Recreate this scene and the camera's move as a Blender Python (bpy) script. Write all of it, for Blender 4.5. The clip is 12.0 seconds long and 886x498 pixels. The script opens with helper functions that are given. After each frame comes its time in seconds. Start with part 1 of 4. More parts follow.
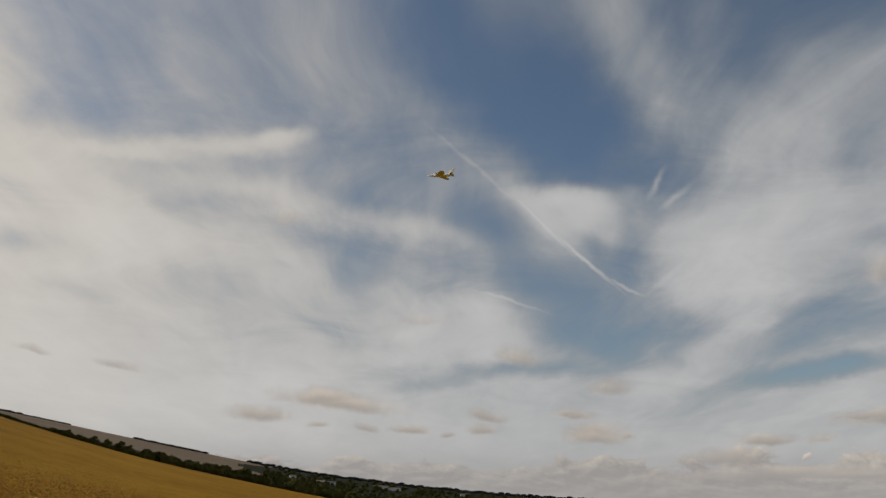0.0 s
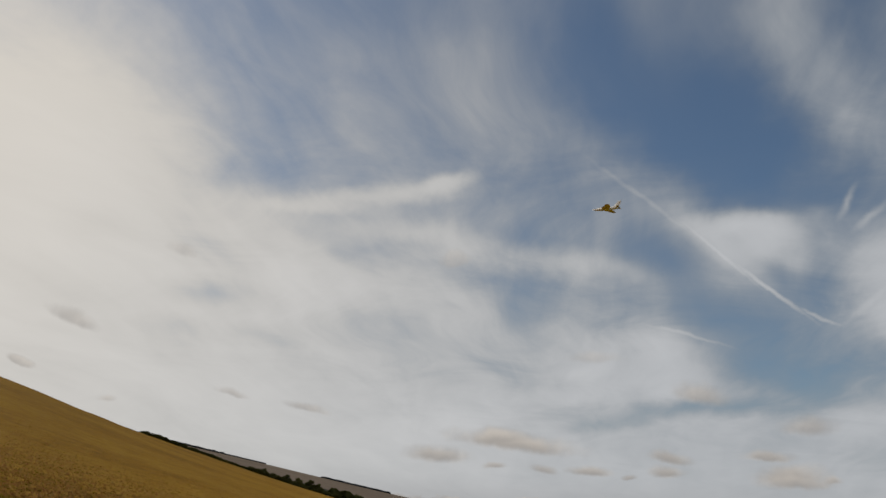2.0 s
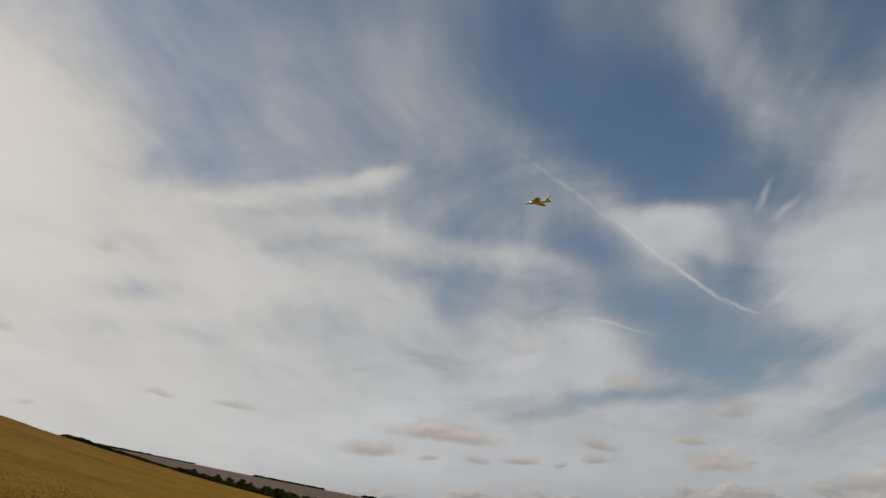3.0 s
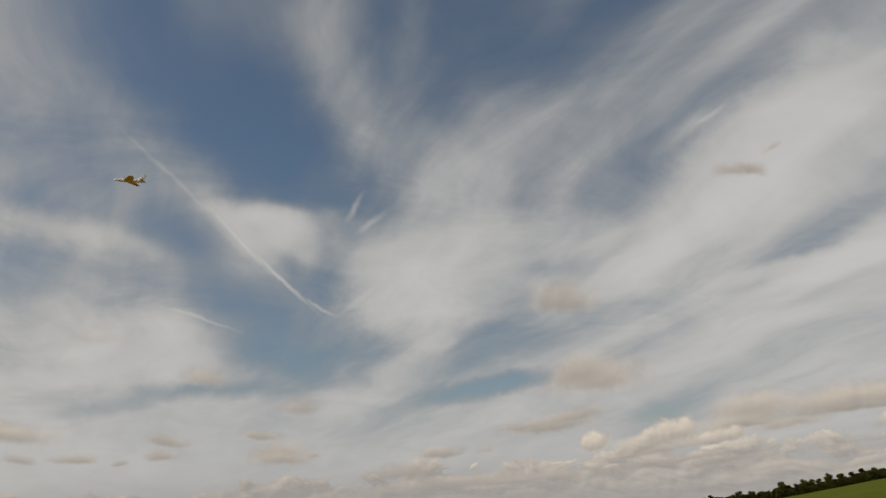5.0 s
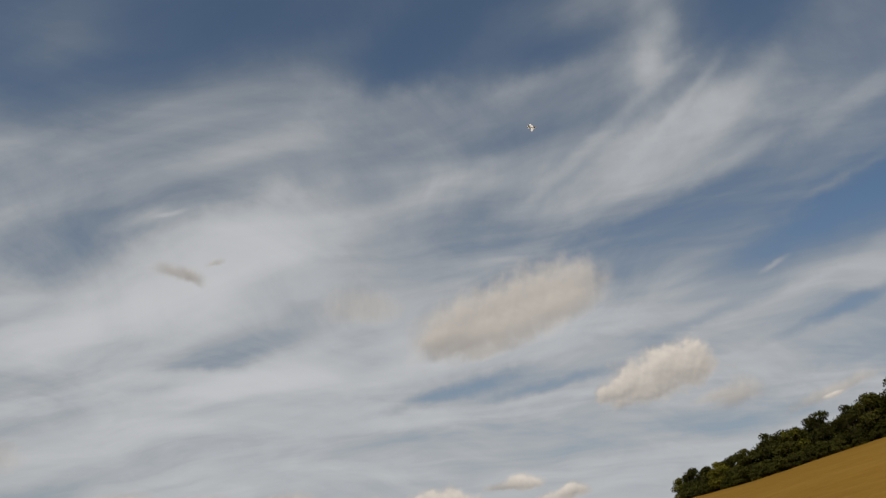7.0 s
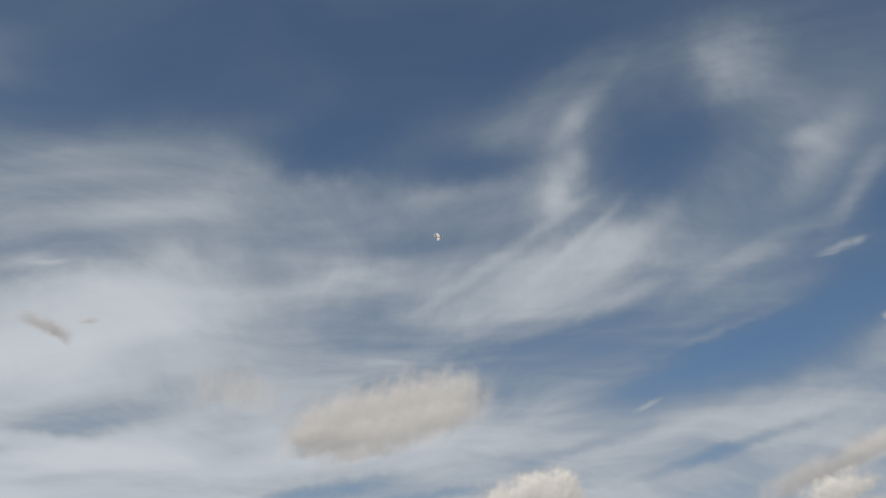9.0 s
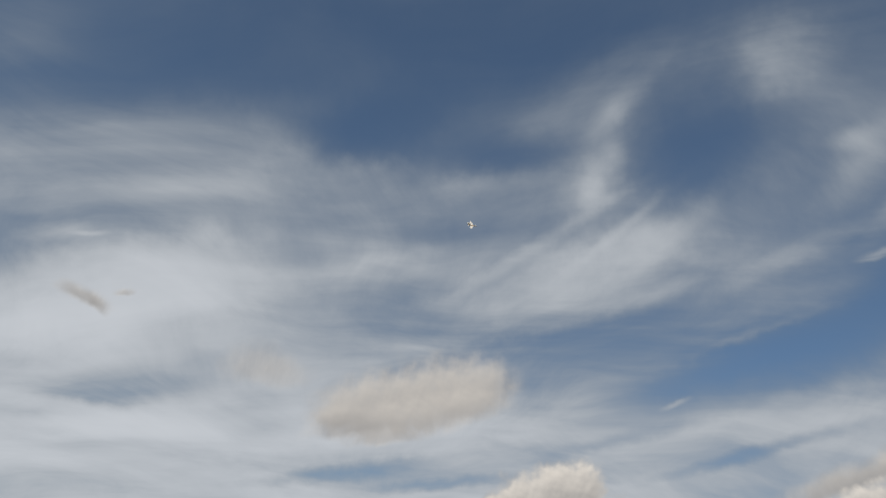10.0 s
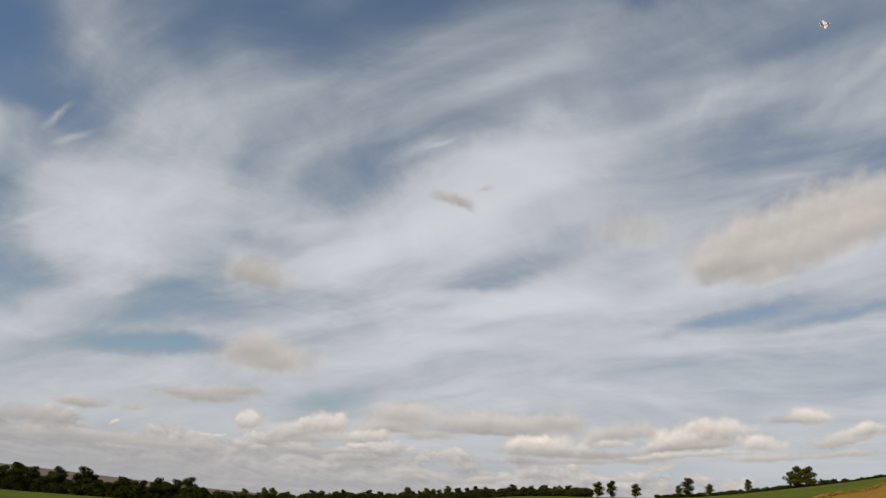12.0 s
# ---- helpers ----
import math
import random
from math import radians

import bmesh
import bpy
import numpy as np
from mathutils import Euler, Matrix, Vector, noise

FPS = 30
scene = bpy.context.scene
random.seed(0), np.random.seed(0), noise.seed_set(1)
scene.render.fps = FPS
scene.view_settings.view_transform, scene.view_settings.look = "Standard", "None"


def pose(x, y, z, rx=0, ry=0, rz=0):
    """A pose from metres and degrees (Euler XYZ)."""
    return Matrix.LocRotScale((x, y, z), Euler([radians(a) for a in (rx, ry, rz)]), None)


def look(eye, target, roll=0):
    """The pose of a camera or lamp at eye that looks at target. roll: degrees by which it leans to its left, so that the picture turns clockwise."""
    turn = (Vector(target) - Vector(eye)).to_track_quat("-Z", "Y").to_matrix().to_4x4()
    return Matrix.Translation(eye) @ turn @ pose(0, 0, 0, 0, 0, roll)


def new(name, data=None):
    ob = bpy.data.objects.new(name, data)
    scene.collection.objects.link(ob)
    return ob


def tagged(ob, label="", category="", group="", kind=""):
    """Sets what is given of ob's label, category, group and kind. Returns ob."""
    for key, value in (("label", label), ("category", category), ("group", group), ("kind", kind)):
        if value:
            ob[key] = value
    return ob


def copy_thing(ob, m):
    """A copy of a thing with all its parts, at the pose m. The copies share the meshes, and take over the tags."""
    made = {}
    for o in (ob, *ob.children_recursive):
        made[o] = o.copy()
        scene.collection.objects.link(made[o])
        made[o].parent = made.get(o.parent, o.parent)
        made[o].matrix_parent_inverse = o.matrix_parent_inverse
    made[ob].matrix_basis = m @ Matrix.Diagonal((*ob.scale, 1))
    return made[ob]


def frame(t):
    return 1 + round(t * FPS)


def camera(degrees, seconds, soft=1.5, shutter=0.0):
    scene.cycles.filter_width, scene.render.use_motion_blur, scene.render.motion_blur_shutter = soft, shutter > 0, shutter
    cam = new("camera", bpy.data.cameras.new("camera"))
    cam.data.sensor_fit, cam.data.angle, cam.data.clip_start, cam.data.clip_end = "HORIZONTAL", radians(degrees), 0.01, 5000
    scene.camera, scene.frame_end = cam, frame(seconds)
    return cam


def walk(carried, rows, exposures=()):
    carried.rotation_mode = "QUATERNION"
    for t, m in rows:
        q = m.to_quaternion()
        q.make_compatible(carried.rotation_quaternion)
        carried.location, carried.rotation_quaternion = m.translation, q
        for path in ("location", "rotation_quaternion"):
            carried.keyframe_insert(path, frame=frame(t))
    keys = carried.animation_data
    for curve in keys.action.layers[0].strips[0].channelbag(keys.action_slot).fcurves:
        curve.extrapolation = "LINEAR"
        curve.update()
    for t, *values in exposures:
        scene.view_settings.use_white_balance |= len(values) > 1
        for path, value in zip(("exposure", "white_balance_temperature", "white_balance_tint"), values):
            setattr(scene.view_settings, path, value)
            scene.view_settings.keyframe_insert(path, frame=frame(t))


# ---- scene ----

# ---- camera and walk ----
cam = camera(61.0, 12.0)
EYE = Vector((0.0, 0.0, 1.7))


def heading(az, el):
    """Unit vector for a compass bearing (clockwise from +y) and an elevation, in degrees."""
    a, e = radians(az), radians(el)
    return Vector((math.sin(a) * math.cos(e), math.cos(a) * math.cos(e), math.sin(e)))


# seconds, yaw to the left, tilt up, lean to the left; the camera stays in one standing place
TURNS = [
    (0, 0.45, 17.42, 1.25),
    (0.5, 11.63, 16.90, 0.21),
    (1, 13.51, 16.68, 2.42),
    (1.5, 13.85, 18.85, 3.60),
    (2, 13.92, 19.92, 2.72),
    (2.5, 11.42, 19.50, 1.13),
    (2.7, 10.33, 19.48, 0.90),
    (4.3, -8.90, 19.58, -3.30),
    (4.5, -13.50, 19.51, -3.74),
    (5, -23.50, 18.53, -3.06),
    (5.5, -31.21, 20.14, -1.29),
    (6, -41.25, 21.78, 0.33),
    (6.5, -54.52, 22.62, -1.79),
    (7, -67.72, 24.58, -0.80),
    (7.5, -77.71, 28.17, -1.94),
    (7.7, -79.64, 29.83, -1.74),
    (9.3, -75.51, 32.50, 5.55),
    (9.5, -75.18, 32.20, 6.45),
    (10, -73.57, 31.32, 8.18),
    (10.5, -70.60, 30.60, 9.63),
    (11, -65.75, 28.18, 10.05),
    (11.5, -58.30, 22.08, 8.50),
    (12, -46.53, 17.83, 5.95),
]
walk(cam, [(t, look(EYE, EYE + heading(-yaw, tilt), lean)) for t, yaw, tilt, lean in TURNS],
     exposures=[
         (0, 0.03, 6900, 10), (0.5, 0.05, 6950, 9), (1, 0.06, 6850, 9), (2.5, 0.05, 6550, 9), (5, 0.05, 7100, 10),
         (7, 0.06, 6650, 9), (7.5, 0.13, 6500, 9), (9.5, 0.18, 6300, 8), (10.5, 0.20, 6500, 9), (12, 0.31, 6500, 10),
     ])

# ---- sun and sky ----
SUN_AZ, SUN_EL = -84.0, 36.0
sun = new("sun", bpy.data.lights.new("sun", "SUN"))
sun.data.energy, sun.data.angle, sun.data.color = 2.6, radians(0.6), (1.0, 0.93, 0.82)
sun.matrix_world = look(Vector((0, 0, 50)) + heading(SUN_AZ, SUN_EL), (0, 0, 50))

world = bpy.data.worlds.new("world")
world.use_nodes = True
WT = world.node_tree
WT.nodes.clear()


def wn(kind, *ins, **props):
    """A node of the sky with its inputs (values or sockets) in order."""
    n = WT.nodes.new(kind)
    for k, v in props.items():
        setattr(n, k, v)
    for i, v in enumerate(ins):
        if v is None:
            continue
        if isinstance(v, bpy.types.NodeSocket):
            WT.links.new(v, n.inputs[i])
        else:
            n.inputs[i].default_value = v
    return n


def wm(op, *ins, clamp=False):
    r = wn("ShaderNodeMath", *ins, operation=op).outputs[0]
    return wm("MINIMUM", wm("MAXIMUM", r, 0.0), 1.0) if clamp else r


def wv(op, *ins):
    n = wn("ShaderNodeVectorMath", *ins, operation=op)
    return n.outputs["Value"] if op in ("LENGTH", "DOT_PRODUCT", "DISTANCE") else n.outputs[0]


def wramp(v, a, b, c=0.0, d=1.0):
    n = wn("ShaderNodeMapRange", v, a, b, c, d)
    n.interpolation_type, n.clamp = "SMOOTHSTEP", False
    return n.outputs[0]


def wnoise(vec, scale, detail=5.0, rough=0.55, warp=0.0):
    n = wn("ShaderNodeTexNoise", vec)
    n.inputs["Scale"].default_value, n.inputs["Detail"].default_value = scale, detail
    n.inputs["Roughness"].default_value, n.inputs["Distortion"].default_value = rough, warp
    return n


def wmix(f, a, b):
    n = WT.nodes.new("ShaderNodeMix")
    n.data_type = "RGBA"
    for sock, v in ((n.inputs[0], f), (n.inputs[6], a), (n.inputs[7], b)):
        if isinstance(v, bpy.types.NodeSocket):
            WT.links.new(v, sock)
        elif isinstance(v, tuple):
            sock.default_value = (*v, 1.0)
        else:
            sock.default_value = v
    return n.outputs[2]


D = wn("ShaderNodeTexCoord").outputs["Generated"]
sepD = wn("ShaderNodeSeparateXYZ", D)
DX, DY, DZ = sepD.outputs

AZ = wm("ARCTAN2", DX, DY)
EL = wm("ARCSINE", DZ)
SKY = wn("ShaderNodeCombineXYZ", AZ, EL, 0.0).outputs[0]

# clear air, with the sun's height and bearing
sky = WT.nodes.new("ShaderNodeTexSky")
sky.sky_type, sky.sun_disc = "NISHITA", False
sky.sun_elevation, sky.sun_rotation = radians(SUN_EL), radians(SUN_AZ)
sky.air_density, sky.dust_density, sky.ozone_density = 1.0, 0.4, 1.5
clear = wv("MULTIPLY", sky.outputs[0], (0.0620, 0.0675, 0.0700))

# ragged copies of the direction, for the edges of the clouds
rag_a = wv("SUBTRACT", wnoise(SKY, 9.0, 3.0, 0.5).outputs["Color"], (0.5, 0.5, 0.5))
n_a = wn("ShaderNodeVectorMath", rag_a, operation="SCALE")
n_a.inputs["Scale"].default_value = 0.055
D_VEIL = wv("ADD", D, n_a.outputs[0])
rag_b = wv("SUBTRACT", wnoise(SKY, 30.0, 4.0, 0.55).outputs["Color"], (0.5, 0.5, 0.5))
n_c = wn("ShaderNodeVectorMath", rag_b, operation="SCALE")
n_c.inputs["Scale"].default_value = 0.010
D_FINE = wv("ADD", D, n_c.outputs[0])


def axes(az, el, w, h, tilt):
    """The two half axes of a cloud's ellipse, each over its own length, and the way to its middle."""
    c = heading(az, el)
    right = Vector((math.cos(radians(az)), -math.sin(radians(az)), 0))
    up = right.cross(c)
    t = radians(tilt)
    ax = right * math.cos(t) + up * math.sin(t)
    ay = up * math.cos(t) - right * math.sin(t)
    return tuple(ax / radians(w)), tuple(ay / radians(h)), tuple(c)


def patch(vec, ax, ay, c):
    """In a cloud's own ellipse: how far up it, and the distance from its middle, 1 at the rim."""
    x, y = wv("DOT_PRODUCT", vec, ax), wv("DOT_PRODUCT", vec, ay)
    back = wm("MULTIPLY_ADD", wv("DOT_PRODUCT", vec, c), -2.0, 2.0)
    return y, wm("ADD", wm("SQRT", wm("MULTIPLY_ADD", x, x, wm("MULTIPLY", y, y))), back)


def group(name, inputs, outputs, build):
    """A node group made by build(*input sockets), to be set into the sky many times."""
    global WT
    tree = bpy.data.node_groups.new(name, "ShaderNodeTree")
    for n, kind in inputs:
        tree.interface.new_socket(n, in_out="INPUT", socket_type=kind)
    for n in outputs:
        tree.interface.new_socket(n, in_out="OUTPUT", socket_type="NodeSocketFloat")
    keep, WT = WT, tree
    start = tree.nodes.new("NodeGroupInput")
    results = build(*[start.outputs[n] for n, _ in inputs])
    end = tree.nodes.new("NodeGroupOutput")
    for n, r in zip(outputs, results):
        tree.links.new(r, end.inputs[n])
    WT = keep
    return tree


def use(tree, *ins):
    n = WT.nodes.new("ShaderNodeGroup")
    n.node_tree = tree
    for i, v in enumerate(ins):
        if isinstance(v, bpy.types.NodeSocket):
            WT.links.new(v, n.inputs[i])
        else:
            n.inputs[i].default_value = v
    return n.outputs


FLOAT, WAY = "NodeSocketFloat", "NodeSocketVector"
ELLIPSE = [("vec", WAY), ("ax", WAY), ("ay", WAY), ("c", WAY)]


def stroke_nodes(vec, ax, ay, c, under, thickness, hold):
    mask = wm("MULTIPLY", wramp(patch(vec, ax, ay, c)[1], 1.65, 0.0), hold)
    return [wm("MULTIPLY_ADD", wm("SUBTRACT", thickness, under), mask, under)]


def streak_nodes(vec, ax, ay, c, pile, amount):
    return [wm("MAXIMUM", wm("MULTIPLY", wramp(patch(vec, ax, ay, c)[1], 1.3, 0.1), amount), pile)]


def puff_nodes(vec, ax, ay, c, ragged, rag, rim, core, amount, dark, light, relief, bumps, shade_in, solid_in):
    x, y = wv("DOT_PRODUCT", vec, ax), wv("DOT_PRODUCT", vec, ay)
    lower = wm("MAXIMUM", y, wm("MULTIPLY", y, -1.7))
    back = wm("MULTIPLY_ADD", wv("DOT_PRODUCT", vec, c), -2.0, 2.0)
    far = wm("ADD", wm("SQRT", wm("MULTIPLY_ADD", x, x, wm("MULTIPLY", lower, lower))), back)
    a = wm("MULTIPLY", wramp(wm("MULTIPLY_ADD", ragged, rag, far), rim, core), amount)
    s = wm("ADD", wramp(y, -0.55, 0.8, dark, light), wm("MULTIPLY", relief, bumps), clamp=True)
    return [wm("MULTIPLY_ADD", wm("SUBTRACT", s, shade_in), a, shade_in), wm("MULTIPLY_ADD", wm("SUBTRACT", 1.0, solid_in), a, solid_in)]


STROKE = group("cloud_sheet", ELLIPSE + [("under", FLOAT), ("thickness", FLOAT), ("hold", FLOAT)], ["under"], stroke_nodes)
STREAK = group("cloud_streak", ELLIPSE + [("pile", FLOAT), ("amount", FLOAT)], ["pile"], streak_nodes)
PUFF = group("cloud_heap", ELLIPSE + [(n, FLOAT) for n in ("ragged", "rag", "rim", "core", "amount", "dark", "light", "relief", "bumps", "shade", "solid")],
             ["shade", "solid"], puff_nodes)



# high cloud: long fibres that run away towards a bearing, which swings round with the view
lift = wm("ADD", wm("MAXIMUM", DZ, 0.0), 0.16)
flat = wn("ShaderNodeCombineXYZ", wm("DIVIDE", DX, lift), wm("DIVIDE", DY, lift), 0.0).outputs[0]
bend = wv("SUBTRACT", wnoise(flat, 0.8, 3.0).outputs["Color"], (0.5, 0.5, 0.5))
n_d = wn("ShaderNodeVectorMath", bend, operation="SCALE")
n_d.inputs["Scale"].default_value = 0.55
flat = wv("ADD", flat, n_d.outputs[0])


def combed(bearing, across, along):
    """Fibres of the high cloud that run towards a bearing: coarse and fine together."""
    f = wn("ShaderNodeMapping", flat, (0, 0, 0), (0, 0, radians(bearing)), (across, along, 1.0)).outputs[0]
    coarse = wm("MULTIPLY", wm("SUBTRACT", wnoise(f, 1.0, 7.0, 0.5, 0.5).outputs["Fac"], 0.5), 1.2)
    return wm("MULTIPLY_ADD", wm("SUBTRACT", wnoise(f, 3.4, 6.0, 0.52, 0.4).outputs["Fac"], 0.5), 0.30, coarse)


west = combed(98, 2.6, 0.8)
north = combed(22, 2.8, 0.7)
east = combed(54, 2.8, 0.8)
swing_a = wramp(AZ, -0.12, 0.28)
swing_b = wramp(AZ, 0.85, 1.25)
fibres = wm("MULTIPLY_ADD", wm("SUBTRACT", north, west), swing_a, west)
fibres = wm("MULTIPLY_ADD", wm("SUBTRACT", east, fibres), swing_b, fibres)
cloudy = wnoise(flat, 1.7, 7.0, 0.62, 0.9).outputs["Fac"]

n_e = wn("ShaderNodeVectorMath", rag_b, operation="SCALE")
n_e.inputs["Scale"].default_value = 0.024
D_MID = wv("ADD", D_VEIL, n_e.outputs[0])
n_f = wn("ShaderNodeVectorMath", rag_b, operation="SCALE")
n_f.inputs["Scale"].default_value = 0.017
D_SMALL = wv("ADD", D, n_f.outputs[0])

# how thick the high cloud is: thin overhead, thicker towards the horizon
cover = [wramp(DZ, 0.70, 0.05, 0.20, 0.72)]
trails = [wm("ADD", 0.0, 0.0)]


def stroke(az, el, w, h, tilt, thickness, hold):
    """A stretch of the high cloud that is drawn to one thickness, 0 for clear air, 1 for a bright sheet."""
    cover[0] = use(STROKE, D_MID if min(w, h) > 2.2 else D_SMALL if max(w, h) > 4.0 else D_FINE, *axes(az, el, w, h, tilt), cover[0], thickness, hold)[0]


def streak(az, el, w, h, tilt, amount):
    """A narrow trail or wisp."""
    trails[0] = use(STREAK, D_SMALL if h > 0.5 else D_FINE, *axes(az, el, w, h, tilt), trails[0], amount)[0]


# big washes
stroke(-42.2, 21, 11.31, 15.91, 14, 0.92, 0.9)
stroke(-27.3, 8.2, 24.33, 5.29, -10, 0.88, 0.8)
stroke(-21.6, 14.5, 12.67, 3.83, 0, 0.72, 0.7)
stroke(25.3, 18, 10.76, 6.75, -8, 0.72, 0.7)
stroke(29.8, 27.1, 9.4, 4.24, -1, 0.5, 0.7)
stroke(48.5, 10.7, 11.76, 3.2, 6, 0.78, 0.8)
stroke(56.4, 33, 11.71, 4.43, 20, 0.5, 0.8)
stroke(51.7, 13.3, 9.63, 4.06, 4, 0.86, 0.8)
stroke(64.1, 27.5, 9.07, 3.36, 20, 0.6, 0.7)
stroke(70.7, 46.8, 17.34, 3.58, 9, 0.06, 0.9)
stroke(98.5, 41.1, 10.65, 7.03, 24, 0.3, 0.8)
stroke(55.9, 31.5, 9.93, 3.51, 12, 0.42, 0.8)
stroke(86.2, 32, 17.7, 7.24, 19, 0.46, 0.75)
stroke(62.8, 17.1, 15.05, 6.49, 11, 0.86, 0.8)
stroke(20, 23.1, 9.29, 7.67, 18, 0.72, 0.55)
stroke(109.8, 36.2, 6.78, 5.26, 28, 0.38, 0.6)
stroke(51, 32.3, 12.18, 4.41, 25, 0.52, 0.6)
# towards the sun, the wisps there
stroke(-22.9, 28.8, 8.23, 3.87, 2, 0.42, 0.85)
stroke(-25.2, 24.6, 6.18, 1.19, 7, 0.36, 0.68)
stroke(-17.5, 33.7, 10.26, 1.96, 5, 0.34, 0.7)
stroke(-6.1, 27, 9.67, 2.46, -38, 0.37, 0.8)
stroke(-40.2, 18.7, 1.17, 2.28, 91, 0.68, 0.8)
stroke(-42, 14.2, 3.75, 1.52, -7, 0.7, 0.7)
stroke(-31.4, 15, 3.14, 1.13, 2, 0.42, 0.77)
stroke(-28.6, 12.6, 6.03, 0.86, 1, 0.56, 0.59)
stroke(-6.1, 15.2, 5.51, 2.13, 0, 0.5, 0.7)
stroke(-3.9, 12.4, 7.1, 2.12, -8, 0.66, 0.7)
stroke(-20.1, 23.5, 8.04, 0.8, 10, 0.84, 0.61)
stroke(-24.1, 22.3, 5.41, 0.45, 3, 0.74, 0.48)
stroke(-18.1, 22, 4.69, 0.69, 6, 0.42, 0.54)
stroke(-10.6, 20, 12.87, 1.28, -9, 0.74, 0.68)
stroke(-2.5, 19.1, 5.42, 0.87, -11, 0.8, 0.59)
stroke(-18.4, 19.8, 4.27, 0.81, 7, 0.38, 0.54)
stroke(-10.1, 17.8, 6.44, 0.89, -9, 0.42, 0.68)
stroke(1.9, 20.7, 2.88, 1.83, -43, 0.36, 0.7)
stroke(1.1, 11.2, 5.21, 2.7, -21, 0.76, 0.8)
stroke(-13.6, 25.1, 2.04, 0.63, 14, 0.96, 0.61)
# the blue gap and its edge
stroke(6.7, 29.8, 10.25, 4.62, -42, 0, 1)
stroke(10.5, 25.8, 4.37, 3.49, -8, 0, 0.9)
stroke(17.3, 29.9, 4.79, 3.47, -70, 0.26, 0.8)
stroke(17.3, 24.4, 3.34, 3.26, -70, 0.34, 0.8)
stroke(-0.4, 34.6, 3.45, 4.05, -58, 0.05, 0.8)
stroke(5.3, 29.2, 6.18, 5.05, -61, 0, 0.9)
stroke(10, 36, 4.36, 3.7, -61, 0.27, 0.7)
stroke(3.5, 36, 2.03, 5.05, 14, 0.3, 0.5)
stroke(14, 35.1, 2.49, 5.99, 6, 0.5, 0.6)
stroke(22.1, 33.2, 1.64, 6.45, -3, 0.6, 0.6)
stroke(17.4, 28.7, 2.53, 5.46, 12, 0.66, 0.7)
stroke(25.7, 35.5, 2.21, 2.72, -11, 0.22, 0.7)
stroke(33.9, 33.1, 4.44, 2.76, 11, 0.28, 0.7)
stroke(41, 31.6, 5.1, 2.28, 8, 0.2, 0.7)
stroke(35, 28, 8.23, 2.4, 7, 0.42, 0.7)
stroke(16, 23.7, 3, 1.92, -5, 0.2, 0.7)
stroke(3.4, 19.5, 3.37, 1.69, -43, 0.16, 0.9)
stroke(7.3, 14.9, 5.54, 2.12, -22, 0.2, 0.9)
stroke(11, 11.1, 5.95, 2.53, -3, 0.24, 0.9)
stroke(17.6, 12, 2.98, 1.9, 15, 0.38, 0.7)
stroke(28.7, 11.7, 5.24, 1.4, 13, 0.35, 0.59)
stroke(24.2, 9.9, 6.18, 1.44, 6, 0.44, 0.7)
stroke(26, 7.9, 5.68, 0.76, 8, 0.16, 0.61)
stroke(5.8, 8.4, 6.64, 0.67, 1, 0.16, 0.61)
stroke(-0.4, 7.3, 3.95, 0.54, 10, 0.42, 0.48)
stroke(-1.7, 11.2, 5.19, 2.65, -1, 0.78, 0.7)
stroke(13.3, 5.8, 12.55, 1.4, -4, 0.62, 0.51)
stroke(15.5, 6.9, 3.75, 0.78, -24, 0.7, 0.41)
stroke(13.5, 16.4, 4.75, 2.04, -48, 0.26, 0.7)
stroke(14.8, 11.3, 3.71, 2.27, -26, 0.34, 0.6)
stroke(-3.1, 23.7, 7.25, 3.19, -10, 0.5, 0.7)
stroke(-6.7, 22.2, 4.66, 1.7, -7, 0.6, 0.5)
# the torn triangle
stroke(9.3, 21.1, 3.43, 0.99, -6, 0.9, 0.92)
stroke(10.6, 19.7, 2.36, 1.63, -3, 0.88, 0.92)
stroke(7.6, 19.8, 3.42, 0.86, -44, 0.92, 0.5)
stroke(12.7, 18.2, 1.46, 1.19, -53, 0.72, 0.92)
stroke(15.3, 20.9, 1.72, 0.7, -14, 0.61, 0.92)
stroke(16.5, 21.9, 1.11, 0.26, 60, 0.82, 0.7)
stroke(17.8, 20.7, 1.28, 0.26, 37, 0.82, 0.7)
# the pale sheets in the middle
stroke(21.6, 24, 5.49, 2.97, -7, 0.68, 0.6)
stroke(21.8, 14.6, 5.46, 2.54, -6, 0.8, 0.7)
stroke(37, 23.4, 4.43, 1.79, 13, 0.38, 0.8)
stroke(23.5, 30.3, 2.1, 2.46, 32, 0.28, 0.7)
stroke(37.3, 32.6, 3.67, 2.5, 45, 0.28, 0.8)
stroke(42.6, 36.2, 5.93, 1.59, 12, 0.22, 0.7)
stroke(36.6, 21.7, 4.69, 2.14, 22, 0.42, 0.85)
stroke(25.2, 15.1, 7.65, 2.97, -5, 0.8, 0.7)
stroke(49.2, 22.2, 9.97, 3.26, 35, 0.93, 0.85)
stroke(40.8, 16.7, 5.07, 1.6, 31, 0.92, 0.8)
stroke(54.9, 26.2, 4.42, 2.38, 25, 0.82, 0.7)
stroke(58.1, 21.6, 2.88, 2.3, 26, 0.56, 0.6)
stroke(32.7, 16.5, 2.58, 0.81, 3, 0.4, 0.48)
stroke(28.2, 11.7, 3.4, 1.35, -1, 0.32, 0.59)
stroke(26.9, 8.1, 4.18, 0.67, 7, 0.16, 0.61)
stroke(39, 5.2, 3.29, 1, 17, 0.2, 0.59)
stroke(50.4, 15.7, 5.11, 1.15, 19, 0.4, 0.68)
